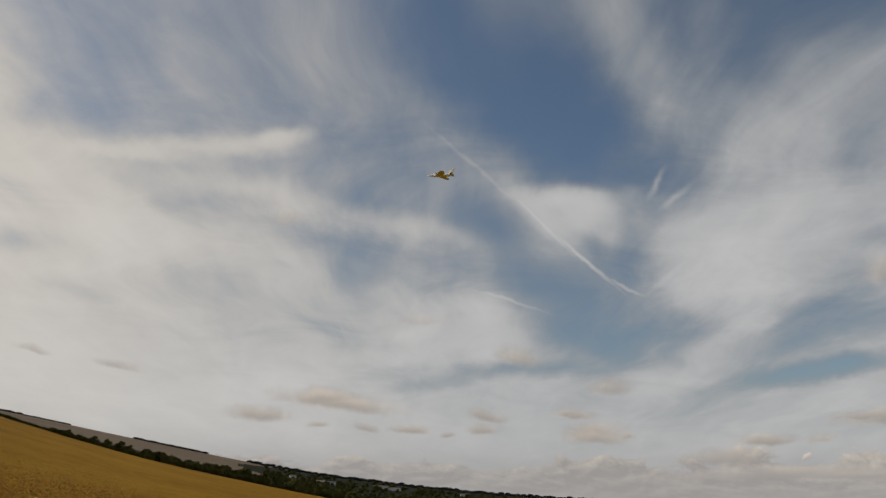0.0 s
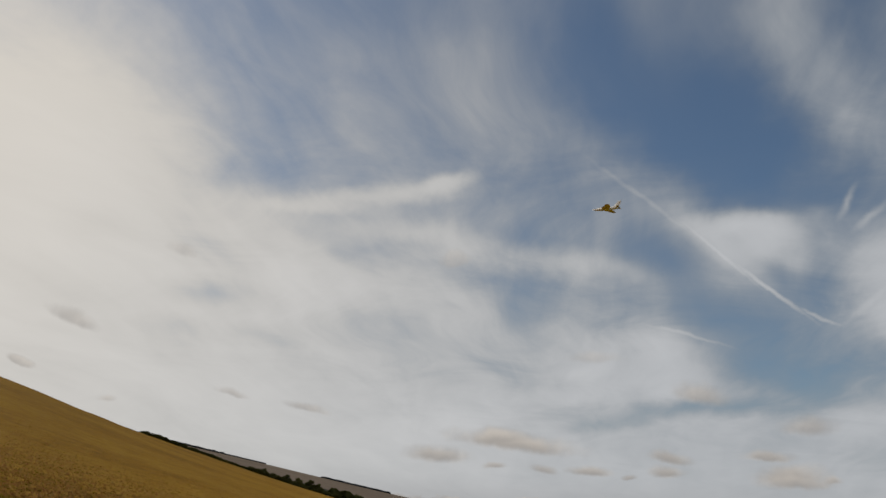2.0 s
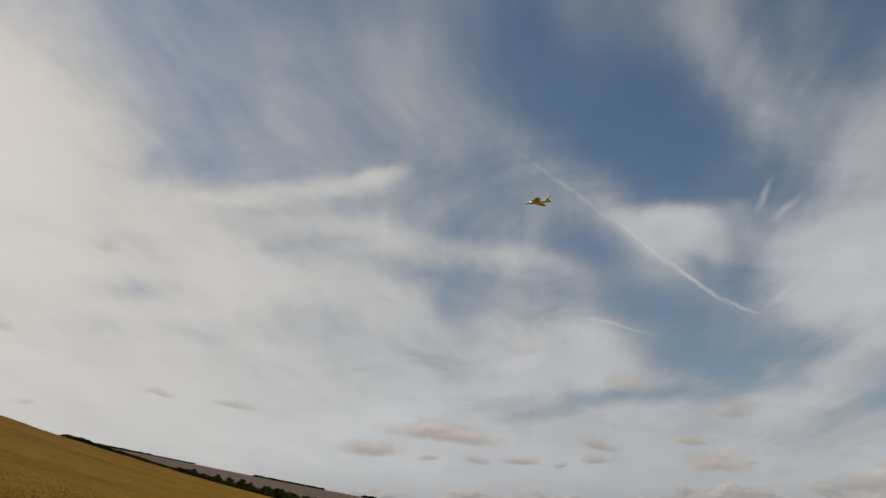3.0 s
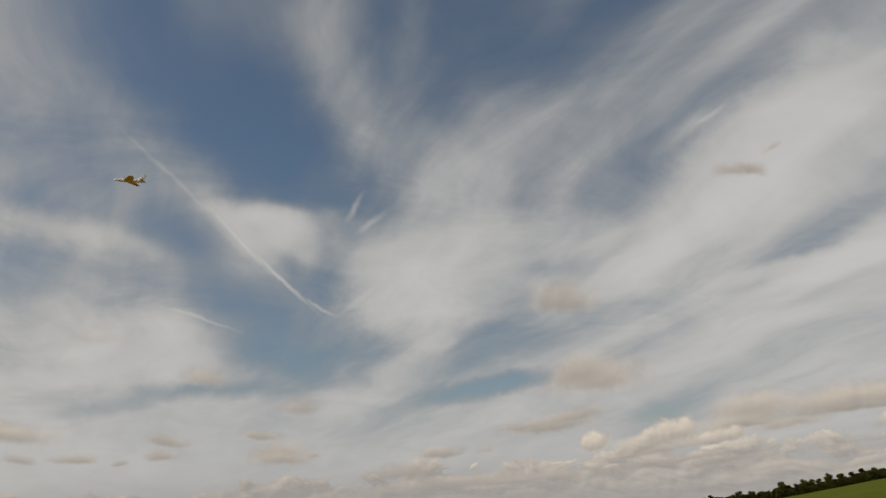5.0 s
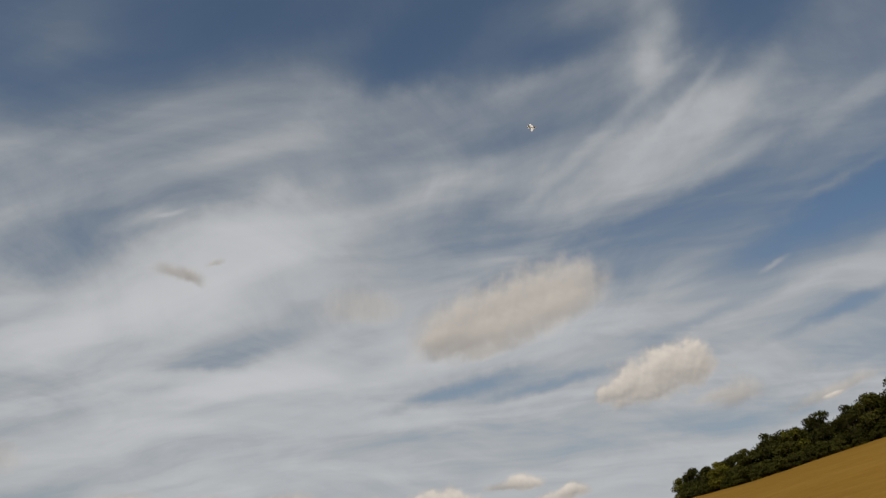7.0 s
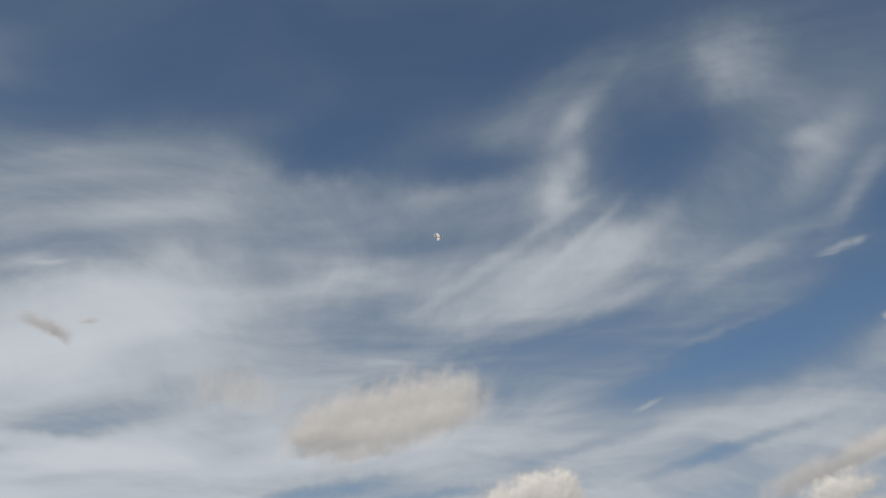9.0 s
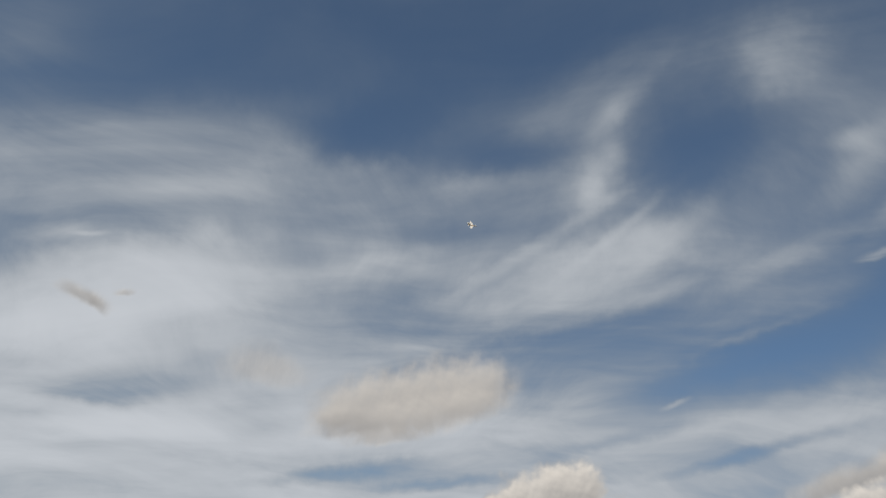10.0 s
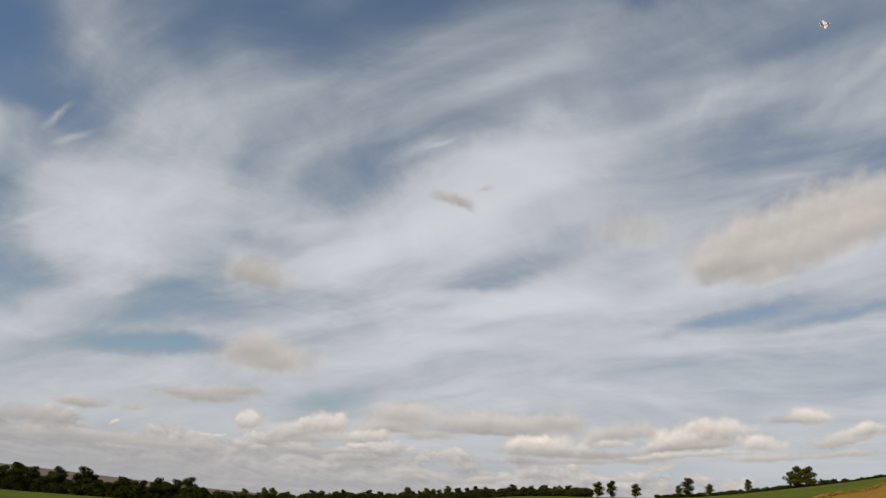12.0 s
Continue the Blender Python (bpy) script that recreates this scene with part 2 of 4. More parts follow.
stroke(53, 14.5, 7.61, 0.53, 16, 0.84, 0.48)
stroke(61.5, 16.6, 2.4, 1.46, 22, 0.34, 0.7)
stroke(32, 22.5, 3.01, 2.41, 7, 0.34, 0.6)
stroke(44.1, 25.4, 2.52, 0.51, 28, 0.75, 0.54)
stroke(50.7, 32.1, 10.59, 2.09, 12, 0.33, 0.7)
stroke(45.6, 34.4, 6.23, 1.63, 13, 0.24, 0.6)
stroke(74.4, 32.8, 3.41, 1.16, 18, 0.2, 0.59)
stroke(64.4, 38.7, 5.64, 1.58, 2, 0.08, 0.8)
stroke(65.4, 30, 8.24, 1.68, 18, 0.5, 0.6)
stroke(50.6, 12.1, 12.62, 1.44, 7, 0.84, 0.51)
stroke(59.3, 13.5, 10.57, 0.68, 5, 0.62, 0.41)
stroke(70, 14.4, 7.27, 0.49, 16, 0.3, 0.54)
stroke(48.4, 14.4, 6.74, 0.51, 8, 0.88, 0.48)
stroke(46.2, 16.3, 4.61, 0.91, 13, 0.52, 0.48)
stroke(68.2, 10.1, 8.04, 1, 10, 0.5, 0.51)
stroke(26.7, 11.8, 3.78, 1.06, -7, 0.42, 0.51)
# towards the wood, the combed veil
stroke(49, 22.9, 7.96, 3.66, 21, 0.92, 0.75)
stroke(47.8, 17.1, 3.66, 0.93, 2, 0.65, 0.59)
stroke(56.1, 21.1, 3.77, 0.92, 17, 0.72, 0.51)
stroke(52.2, 41.8, 11.16, 2.62, 21, 0.14, 0.8)
stroke(68.1, 40.4, 4.99, 2.42, 24, 0.08, 0.8)
stroke(98, 40.2, 5.66, 3.63, 35, 0.1, 0.8)
stroke(85.1, 43.7, 5.99, 1.17, 35, 0.42, 0.3)
stroke(89.5, 43.3, 4.68, 0.88, 46, 0.48, 0.3)
stroke(74.6, 33, 3, 1.08, 15, 0.3, 0.68)
stroke(83.5, 29.6, 10.67, 2.36, 25, 0.7, 0.7)
stroke(86.3, 36.6, 2.49, 1.69, 54, 0.6, 0.4)
stroke(79.4, 26.4, 9.03, 1.09, 22, 0.86, 0.59)
stroke(88.2, 27.9, 6.3, 0.75, 18, 0.88, 0.4)
stroke(73.6, 36, 10.64, 0.91, 18, 0.55, 0.4)
stroke(81.2, 31.9, 9.4, 0.52, 36, 0.72, 0.35)
stroke(86.7, 31.9, 7.58, 0.46, 42, 0.72, 0.35)
stroke(91, 31, 6.22, 0.68, 42, 0.6, 0.35)
stroke(109, 36.5, 4.57, 1.28, 44, 0.62, 0.45)
stroke(103.3, 31.2, 6.3, 0.82, 18, 0.62, 0.4)
stroke(111, 33.8, 3.15, 0.68, 46, 0.68, 0.4)
stroke(108.7, 38.2, 1.36, 0.72, -1, 0.72, 0.35)
stroke(101, 24.3, 10.29, 1.97, 16, 0, 0.95)
stroke(110.1, 27.7, 3.72, 2.05, 15, 0, 0.9)
stroke(113.9, 32.8, 1.38, 2.7, -55, 0.04, 0.8)
stroke(93, 20.6, 8.14, 1.31, 18, 0.38, 0.68)
stroke(99.2, 25.9, 5.05, 0.33, 18, 0.6, 0.41)
stroke(94.6, 17.9, 9.96, 1, 13, 0.5, 0.6)
stroke(103.9, 19.7, 8.04, 0.81, 15, 0.55, 0.48)
stroke(108.4, 22.3, 5.16, 0.6, 13, 0.5, 0.48)
stroke(94.6, 13.5, 9.81, 1.31, 14, 0.45, 0.6)
stroke(71, 14.2, 6.57, 0.55, 12, 0.44, 0.54)
stroke(75.7, 13.1, 9.94, 0.65, 10, 0.9, 0.41)
stroke(69.5, 11.4, 8.04, 0.64, 9, 0.55, 0.48)
stroke(51.5, 14.6, 5.87, 0.45, 5, 0.95, 0.48)
# overhead
stroke(65.9, 40.3, 5.5, 2.29, 37, 0.03, 0.9)
stroke(77.9, 39, 5.46, 1.68, 5, 0.07, 0.9)
stroke(95.1, 40.3, 3.52, 4.54, -42, 0.05, 0.9)
stroke(85.7, 43.9, 5.47, 2.04, 32, 0.42, 0.5)
stroke(88.5, 42.4, 1.55, 0.94, 39, 0.58, 0.35)
stroke(88.5, 39, 0.79, 1.41, -2, 0.55, 0.3)
stroke(86.5, 36.5, 0.81, 1.86, -10, 0.72, 0.35)
stroke(35, 36.4, 3.7, 2.16, 34, 0.44, 0.7)
stroke(45.9, 40.1, 5.74, 1.93, 26, 0.14, 0.7)
stroke(45.2, 33.3, 9.85, 1.97, 30, 0.48, 0.7)
stroke(54.5, 32.5, 8.17, 1.66, 24, 0.54, 0.6)
stroke(73.5, 33, 4.72, 0.81, 13, 0.35, 0.54)
stroke(104.4, 44.7, 3.01, 2.9, -15, 0.5, 0.7)
stroke(66.1, 31.7, 6.43, 0.93, 27, 0.52, 0.41)
stroke(64.9, 28.4, 8.53, 0.58, 24, 0.62, 0.41)
stroke(89.6, 18.5, 5.78, 0.49, 16, 0.25, 0.55)
stroke(98.7, 17.8, 6.56, 0.46, 16, 0.22, 0.6)
stroke(76.2, 14.2, 4.58, 0.41, 12, 0.25, 0.5)
stroke(89.7, 10.5, 4.36, 0.53, 6, 0.3, 0.5)
stroke(74.9, 25.9, 7.27, 1.53, 18, 0.64, 0.7)
stroke(61.7, 16.8, 5.08, 1.43, 15, 0.84, 0.8)
streak(7.6, 19.2, 3.64, 0.15, -46, 0.2)
streak(11.1, 16.2, 3.22, 0.19, -43, 0.42)
streak(13.6, 14.4, 1.54, 0.17, -30, 0.36)
streak(1.6, 24.1, 4.54, 0.21, -40, 0.14)
streak(5, 13.5, 3.16, 0.15, -17, 0.22)
streak(16.6, 14.8, 1.93, 0.26, 37, 0.12)
streak(93.3, 21.1, 1.22, 0.24, 23, 0.3)
streak(109.2, 30.5, 1.77, 0.38, 10, 0.4)
streak(110.3, 30.6, 0.74, 0.34, 14, 0.45)
streak(108.5, 30.2, 1.37, 0.23, 3, 0.35)
streak(45.5, 25.8, 1.29, 0.21, 25, 0.18)

texture = wm("MULTIPLY_ADD", wm("SUBTRACT", cloudy, 0.5), 0.75, fibres)
texture = wm("MULTIPLY", texture, wramp(DZ, -0.02, 0.24, 0.25, 1.0))
uneven = wm("MULTIPLY_ADD", wm("MULTIPLY", cover[0], wm("SUBTRACT", 1.2, cover[0])), 1.65, 0.14)
density = wm("MULTIPLY_ADD", texture, uneven, cover[0])
density = wm("MULTIPLY_ADD", trails[0], 0.6, density)
high_a = wramp(density, -0.05, 0.72, 0.03, 0.97)
thick = wramp(density, 0.05, 1.1)
high_col = wmix(thick, (0.170, 0.196, 0.224), (0.510, 0.523, 0.550))
toward = wm("POWER", wm("MAXIMUM", wv("DOT_PRODUCT", D, tuple(heading(SUN_AZ, SUN_EL))), 0.0), 1.9)
high_col = wmix(wm("MULTIPLY", toward, 0.98, clamp=True), high_col, (0.735, 0.675, 0.595))
sky_col = wmix(high_a, clear, high_col)

# low cloud: single heaps, and a bank of them over the horizon
shade, solid = [wm("ADD", 0.4, 0.0)], [wm("ADD", 0.0, 0.0)]
CURDS = wnoise(SKY, 38.0, 2.5, 0.55).outputs["Fac"]
KNOBS = wnoise(SKY, 95.0, 2.5, 0.55).outputs["Fac"]
# light falls on the heaps from above and from the sun's side
CURDS_UP = wnoise(wv("ADD", SKY, (-0.003, 0.006, 0.0)), 38.0, 2.5, 0.55).outputs["Fac"]
KNOBS_UP = wnoise(wv("ADD", SKY, (-0.0012, 0.0026, 0.0)), 95.0, 2.5, 0.55).outputs["Fac"]
RELIEF = wm("MULTIPLY_ADD", wm("SUBTRACT", KNOBS, KNOBS_UP), 0.2, wm("SUBTRACT", CURDS, CURDS_UP))
EDGE = wm("MULTIPLY_ADD", wm("SUBTRACT", 0.5, KNOBS), 0.25, wm("SUBTRACT", 0.5, CURDS))


def puff(az, el, w, h, tilt, tone, amount):
    """A heaped cloud with a flat base, brighter on top by its tone; amount is how thick it is."""
    crisp = tone > 0.5
    shade[0], solid[0] = use(PUFF, D_FINE, *axes(az, el, w, h, tilt), EDGE, 1.1 if crisp else 0.7, 1.25 if crisp else 1.4, 0.6 if crisp else 0.25, amount,
                             0.34 * tone - 0.06, 0.08 + 0.95 * tone, RELIEF, 0.3 + 0.5 * tone if crisp else 0.14, shade[0], solid[0])


bank_v = wm("MULTIPLY", wm("LOGARITHM", wm("ADD", wm("MAXIMUM", EL, -0.02), 0.05), math.e), 2.5)
bank_p = wn("ShaderNodeCombineXYZ", wm("MULTIPLY", AZ, 17.0), bank_v, 0.0).outputs[0]
bank_n = wnoise(bank_p, 1.0, 7.0, 0.6, 0.25).outputs["Fac"]
bank_up = wnoise(wv("ADD", bank_p, (-0.09, 0.20, 0.0)), 1.0, 5.0, 0.55, 0.25).outputs["Fac"]
bank_h = wm("ADD", 0.026, wm("MULTIPLY", wm("MULTIPLY", wramp(AZ, 0.05, 0.55), wramp(AZ, 1.75, 1.35)), 0.020))
bank = wm("MULTIPLY_ADD", wm("DIVIDE", EL, bank_h), -0.33, bank_n)
bank_a = wramp(bank, 0.14, 0.22)
bank_s = wm("MULTIPLY_ADD", wm("SUBTRACT", bank_n, bank_up), 2.6, wramp(AZ, 0.2, 0.75, 0.19, 0.37), clamp=True)
shade[0], solid[0] = bank_s, wm("MULTIPLY", bank_a, 0.85)
puff(-8, 5.6, 4.35, 0.85, -5, 0.45, 1)
puff(-9, 6, 1.88, 0.69, 3, 0.48, 0.9)
puff(-13.6, 4.5, 2.17, 0.73, -1, 0.3, 0.9)
puff(3.1, 4.9, 1.37, 0.51, -8, 0.2, 0.9)
puff(2.8, 3.9, 1.15, 0.5, 3, 0.2, 0.9)
puff(-5.8, 3.8, 0.97, 0.36, -7, 0.2, 0.8)
puff(-2.6, 3.8, 1.52, 0.43, -2, 0.25, 0.9)
puff(0.2, 3.5, 0.51, 0.23, 3, 0.2, 0.8)
puff(-9.4, 4, 0.83, 0.28, 3, 0.2, 0.8)
puff(9.5, 5.1, 1.69, 0.41, -3, 0.2, 0.9)
puff(10.8, 3.9, 2.15, 0.77, 2, 0.3, 0.9)
puff(12.2, 7, 1.65, 0.74, 1, 0.25, 0.7)
puff(5.4, 9.2, 1.74, 0.96, -10, 0.28, 0.7)
puff(13.3, 3.6, 0.53, 0.32, 2, 0.2, 0.8)
puff(-40.4, 12, 1.65, 0.6, -17, 0.4, 0.6)
puff(-43, 8.7, 0.81, 0.43, -13, 0.7, 0.7)
puff(-37.2, 6.9, 0.57, 0.31, 7, 0.5, 0.6)
puff(-28.9, 8, 1.12, 0.32, -9, 0.4, 0.6)
puff(-23.5, 7.4, 1.57, 0.37, -10, 0.3, 0.6)
puff(-13, 19, 1.16, 0.86, 3, 0.6, 0.35)
puff(-34, 17.8, 1.08, 0.53, -11, 0.3, 0.35)
puff(-2, 11.9, 1.81, 0.54, 1, 0.4, 0.35)
puff(11.1, 3.4, 2.12, 0.67, 0, 0.3, 0.9)
# heaps over the green field and the long wood
puff(23.3, 1.1, 8.68, 0.51, 3, 0.3, 0.8)
puff(28.8, 1.2, 4.47, 0.38, 3, 0.45, 0.8)
puff(38.9, 1.9, 5.67, 0.32, 5, 0.25, 0.7)
puff(34.6, 7.9, 3.73, 1.72, 5, 0.34, 0.88)
puff(33.2, 8.7, 1.85, 1.4, 8, 0.4, 0.8)
puff(32.5, 13.9, 2.6, 1.58, -3, 0.26, 0.85)
puff(30.7, 4.8, 3.49, 0.71, 4, 0.22, 0.88)
puff(32.8, 5.5, 1.98, 0.64, 7, 0.27, 0.8)
puff(28.4, 4.9, 1.37, 0.35, 0, 0.2, 0.7)
puff(22.5, 3.3, 2.02, 0.48, 2, 0.2, 0.9)
puff(20, 2.1, 2.32, 0.79, 2, 0.25, 0.85)
puff(24.9, 2.3, 0.45, 0.19, 29, 0.95, 0.8)
puff(25.9, 3.4, 0.94, 0.38, 7, 0.2, 0.6)
puff(33.8, 3.4, 1.22, 0.87, 7, 0.75, 0.95)
puff(31, 2.1, 0.76, 0.16, 7, 0.8, 0.5)
puff(37.6, 2.6, 3.23, 0.4, 6, 0.3, 0.8)
puff(37.1, 3.1, 2.21, 0.88, 11, 0.56, 0.95)
puff(39.6, 3.7, 1.89, 1.13, 6, 0.7, 0.95)
puff(44, 4.3, 3.41, 1.14, 14, 0.5, 0.95)
puff(44.9, 5.2, 2.52, 1.07, 6, 0.5, 0.9)
puff(44, 3.9, 2.92, 0.28, 6, 0.05, 0.8)
puff(47, 3.8, 2.51, 0.57, 3, 0.35, 0.85)
puff(42, 3.2, 2.48, 0.65, 6, 0.6, 0.9)
puff(41.7, 2.5, 0.9, 0.28, 6, 0.85, 0.8)
puff(34.7, 1.7, 0.63, 0.24, 6, 0.75, 0.7)
puff(50.2, 5, 3.85, 1.14, 5, 0.5, 0.95)
puff(53.8, 5.1, 4.55, 0.98, 2, 0.46, 0.95)
puff(56.5, 5.7, 2.05, 0.97, 5, 0.46, 0.9)
puff(52.4, 4.5, 4.98, 0.36, 2, 0.05, 0.85)
puff(59.3, 4.7, 2.43, 0.87, 15, 0.5, 0.9)
puff(61.9, 5.3, 2.75, 0.87, 5, 0.42, 0.85)
puff(60.4, 4.4, 1.67, 0.39, 5, 0.65, 0.8)
puff(55.5, 3.7, 3.35, 0.96, 5, 0.75, 0.95)
puff(54.5, 3.8, 1.64, 0.72, 5, 0.85, 0.9)
puff(59.4, 3.5, 6.77, 0.43, 3, 0.03, 0.85)
puff(57, 2.9, 8.08, 0.32, 5, 0.05, 0.7)
puff(66, 5.1, 3.51, 1.3, 12, 0.74, 0.97)
puff(67.6, 5.8, 2.23, 1.15, 4, 0.7, 0.95)
puff(64.3, 4.7, 2.42, 0.69, 16, 0.62, 0.9)
puff(65.4, 4.6, 3.43, 0.27, 9, 0.12, 0.8)
puff(70.4, 5.2, 1.72, 0.82, 7, 0.82, 0.95)
puff(73.3, 7.1, 1.58, 0.74, 3, 0.76, 0.95)
puff(71.9, 6.9, 1.4, 0.34, 3, 0.25, 0.8)
puff(75.5, 5.9, 2.43, 0.7, 16, 0.56, 0.9)
puff(76.8, 6.5, 1.18, 0.63, 14, 0.72, 0.9)
puff(65.6, 4.1, 4.55, 0.31, 8, 0.65, 0.8)
puff(70.4, 4.3, 3.56, 0.37, 6, 0.42, 0.8)
puff(75.2, 4.9, 2.66, 0.36, 9, 0.5, 0.8)
puff(51.4, 1.1, 1.64, 0.35, 10, 0.78, 0.7)
puff(45.6, 1.1, 1.65, 0.28, 6, 0.6, 0.6)
puff(42.2, 1.7, 2.05, 0.28, 6, 0.1, 0.7)
puff(61, 2, 3.91, 0.23, 5, 0.35, 0.6)
# two dark scraps before the bright sheet
puff(46.8, 21.6, 1.72, 0.69, -6, 0.06, 0.75)
puff(48, 21.3, 0.86, 0.51, -35, 0.04, 0.6)
puff(49.4, 22.6, 0.64, 0.34, 25, 0.06, 0.6)
# the large soft heap and those over the wood
puff(68.1, 18.4, 2.88, 1.83, 19, 0.42, 0.8)
puff(70.5, 19.1, 3.55, 2.43, 18, 0.42, 0.8)
puff(73.2, 19.8, 3.72, 2.7, 18, 0.42, 0.8)
puff(75.9, 20.6, 3.75, 2.63, 17, 0.42, 0.8)
puff(78.2, 21.3, 2.65, 2.04, 16, 0.42, 0.8)
puff(71, 17.7, 3.53, 1.67, 18, 0.42, 0.8)
puff(74.5, 18.6, 3.71, 1.85, 17, 0.42, 0.8)
puff(77.5, 19.8, 2.81, 1.69, 16, 0.42, 0.8)
puff(67.5, 17.6, 2.04, 1.16, 19, 0.42, 0.8)
puff(68.6, 17.1, 3.2, 1.08, 17, 0.1, 0.7)
puff(71.4, 16.8, 2.91, 0.83, 14, 0.16, 0.6)
puff(60.4, 20, 2.43, 1.8, 14, 0.3, 0.45)
puff(62.6, 19.7, 2, 1.4, 13, 0.25, 0.35)
puff(83.7, 13.8, 4.15, 2.24, 14, 0.62, 0.96)
puff(85.7, 14.9, 2.48, 1.77, 11, 0.68, 0.95)
puff(80.9, 13.3, 2.08, 0.96, 17, 0.62, 0.9)
puff(89.2, 12.4, 1.82, 1.16, 15, 0.5, 0.78)
puff(87.5, 12.4, 1.63, 0.47, 11, 0.3, 0.5)
puff(104.4, 15.8, 4.53, 1.15, 19, 0.2, 0.9)
puff(108, 17.3, 2.14, 0.99, 18, 0.46, 0.85)
puff(105.3, 14.7, 2.57, 1.06, 19, 0.74, 0.95)
puff(105.9, 13.7, 2.39, 0.64, 7, 0.5, 0.85)
puff(103.5, 13.7, 2.17, 0.43, 17, 0.42, 0.7)
puff(95.3, 12, 3.12, 0.52, 19, 0.42, 0.7)
puff(95.2, 11.8, 0.78, 0.22, 19, 0.95, 0.7)
puff(111.3, 25.2, 0.71, 0.52, -18, 0.5, 0.8)

low_haze = wm("MULTIPLY", wramp(EL, 0.065, -0.015), 0.8)
heap_col = wmix(solid[0], sky_col, wmix(shade[0], (0.290, 0.275, 0.266), (0.73, 0.665, 0.595)))
final_col = wmix(low_haze, heap_col, (0.305, 0.305, 0.318))
back = wn("ShaderNodeBackground", final_col, 1.0)
out = WT.nodes.new("ShaderNodeOutputWorld")
WT.links.new(back.outputs[0], out.inputs[0])
scene.world = world


# ---- materials ----
def material(name, rough=0.9, spec=0.2):
    m = bpy.data.materials.new(name)
    m.use_nodes = True
    b = m.node_tree.nodes["Principled BSDF"]
    b.inputs["Roughness"].default_value = rough
    b.inputs["Specular IOR Level"].default_value = spec
    return m, m.node_tree, b


def mottled(name, stops, scales, rough=0.9, spec=0.04, bump=0.0, bump_scale=10.0, bump_dist=0.05, stretch=(1, 1, 1), turn=0.0, island=0.0, coords="Object"):
    """Colour from two scales of noise through a ramp, with relief."""
    m, nt, b = material(name, rough, spec)
    tc = nt.nodes.new("ShaderNodeTexCoord")
    mp = nt.nodes.new("ShaderNodeMapping")
    mp.inputs["Scale"].default_value, mp.inputs["Rotation"].default_value = stretch, (0, 0, radians(turn))
    nt.links.new(tc.outputs[coords], mp.inputs[0])
    total = None
    for scale, weight in scales:
        n = nt.nodes.new("ShaderNodeTexNoise")
        n.inputs["Scale"].default_value, n.inputs["Detail"].default_value, n.inputs["Roughness"].default_value = scale, 6.0, 0.65
        nt.links.new(mp.outputs[0], n.inputs[0])
        k = nt.nodes.new("ShaderNodeMath")
        k.operation = "MULTIPLY_ADD"
        nt.links.new(n.outputs["Fac"], k.inputs[0])
        k.inputs[1].default_value = weight
        if total is None:
            k.inputs[2].default_value = 0.0
        else:
            nt.links.new(total, k.inputs[2])
        total = k.outputs[0]
    if island:
        for kind, sock in (("ShaderNodeNewGeometry", "Random Per Island"), ("ShaderNodeObjectInfo", "Random")):
            g = nt.nodes.new(kind)
            k = nt.nodes.new("ShaderNodeMath")
            k.operation = "MULTIPLY_ADD"
            nt.links.new(g.outputs[sock], k.inputs[0])
            k.inputs[1].default_value = island
            nt.links.new(total, k.inputs[2])
            total = k.outputs[0]
    ramp = nt.nodes.new("ShaderNodeValToRGB")
    while len(ramp.color_ramp.elements) < len(stops):
        ramp.color_ramp.elements.new(0.5)
    for e, (p, c) in zip(ramp.color_ramp.elements, stops):
        e.position, e.color = p, (*c, 1)
    nt.links.new(total, ramp.inputs[0])
    nt.links.new(ramp.outputs[0], b.inputs["Base Color"])
    if bump:
        n = nt.nodes.new("ShaderNodeTexNoise")
        n.inputs["Scale"].default_value, n.inputs["Detail"].default_value = bump_scale, 5.0
        nt.links.new(mp.outputs[0], n.inputs[0])
        bp = nt.nodes.new("ShaderNodeBump")
        bp.inputs["Strength"].default_value, bp.inputs["Distance"].default_value = bump, bump_dist
        nt.links.new(n.outputs["Fac"], bp.inputs["Height"])
        nt.links.new(bp.outputs[0], b.inputs["Normal"])
    return m


GRASS = mottled("mown_grass", [(0.38, (0.115, 0.066, 0.002)), (0.50, (0.190, 0.110, 0.003)), (0.64, (0.275, 0.165, 0.007))],
                [(0.22, 0.45), (1.6, 0.3), (9.0, 0.25)], bump=0.5, bump_scale=14.0)
STUBBLE = mottled("thin_stubble", [(0.38, (0.150, 0.074, 0.006)), (0.50, (0.265, 0.135, 0.009)), (0.62, (0.35, 0.195, 0.017))],
                  [(0.035, 0.35), (0.6, 0.3), (3.0, 0.35)], bump=0.9, bump_scale=5.0, bump_dist=0.12, stretch=(1, 0.6, 1), turn=20)
GREEN = mottled("green_crop", [(0.35, (0.060, 0.075, 0.005)), (0.55, (0.095, 0.112, 0.008)), (0.70, (0.135, 0.135, 0.015))],
                [(0.02, 0.5), (0.4, 0.5)], bump=0.4, bump_scale=3.0)
TAN = mottled("bare_harvested_field", [(0.34, (0.165, 0.082, 0.008)), (0.50, (0.238, 0.127, 0.016)), (0.66, (0.31, 0.180, 0.032))],
              [(0.02, 0.5), (0.5, 0.3), (4.0, 0.2)], bump=0.5, bump_scale=4.0, stretch=(1, 0.7, 1), turn=-35)
PALE = mottled("pale_far_field_and_hazed_hills", [(0.35, (0.13, 0.098, 0.070)), (0.52, (0.175, 0.132, 0.094)), (0.68, (0.22, 0.172, 0.125))], [(0.004, 0.6), (0.05, 0.4)])
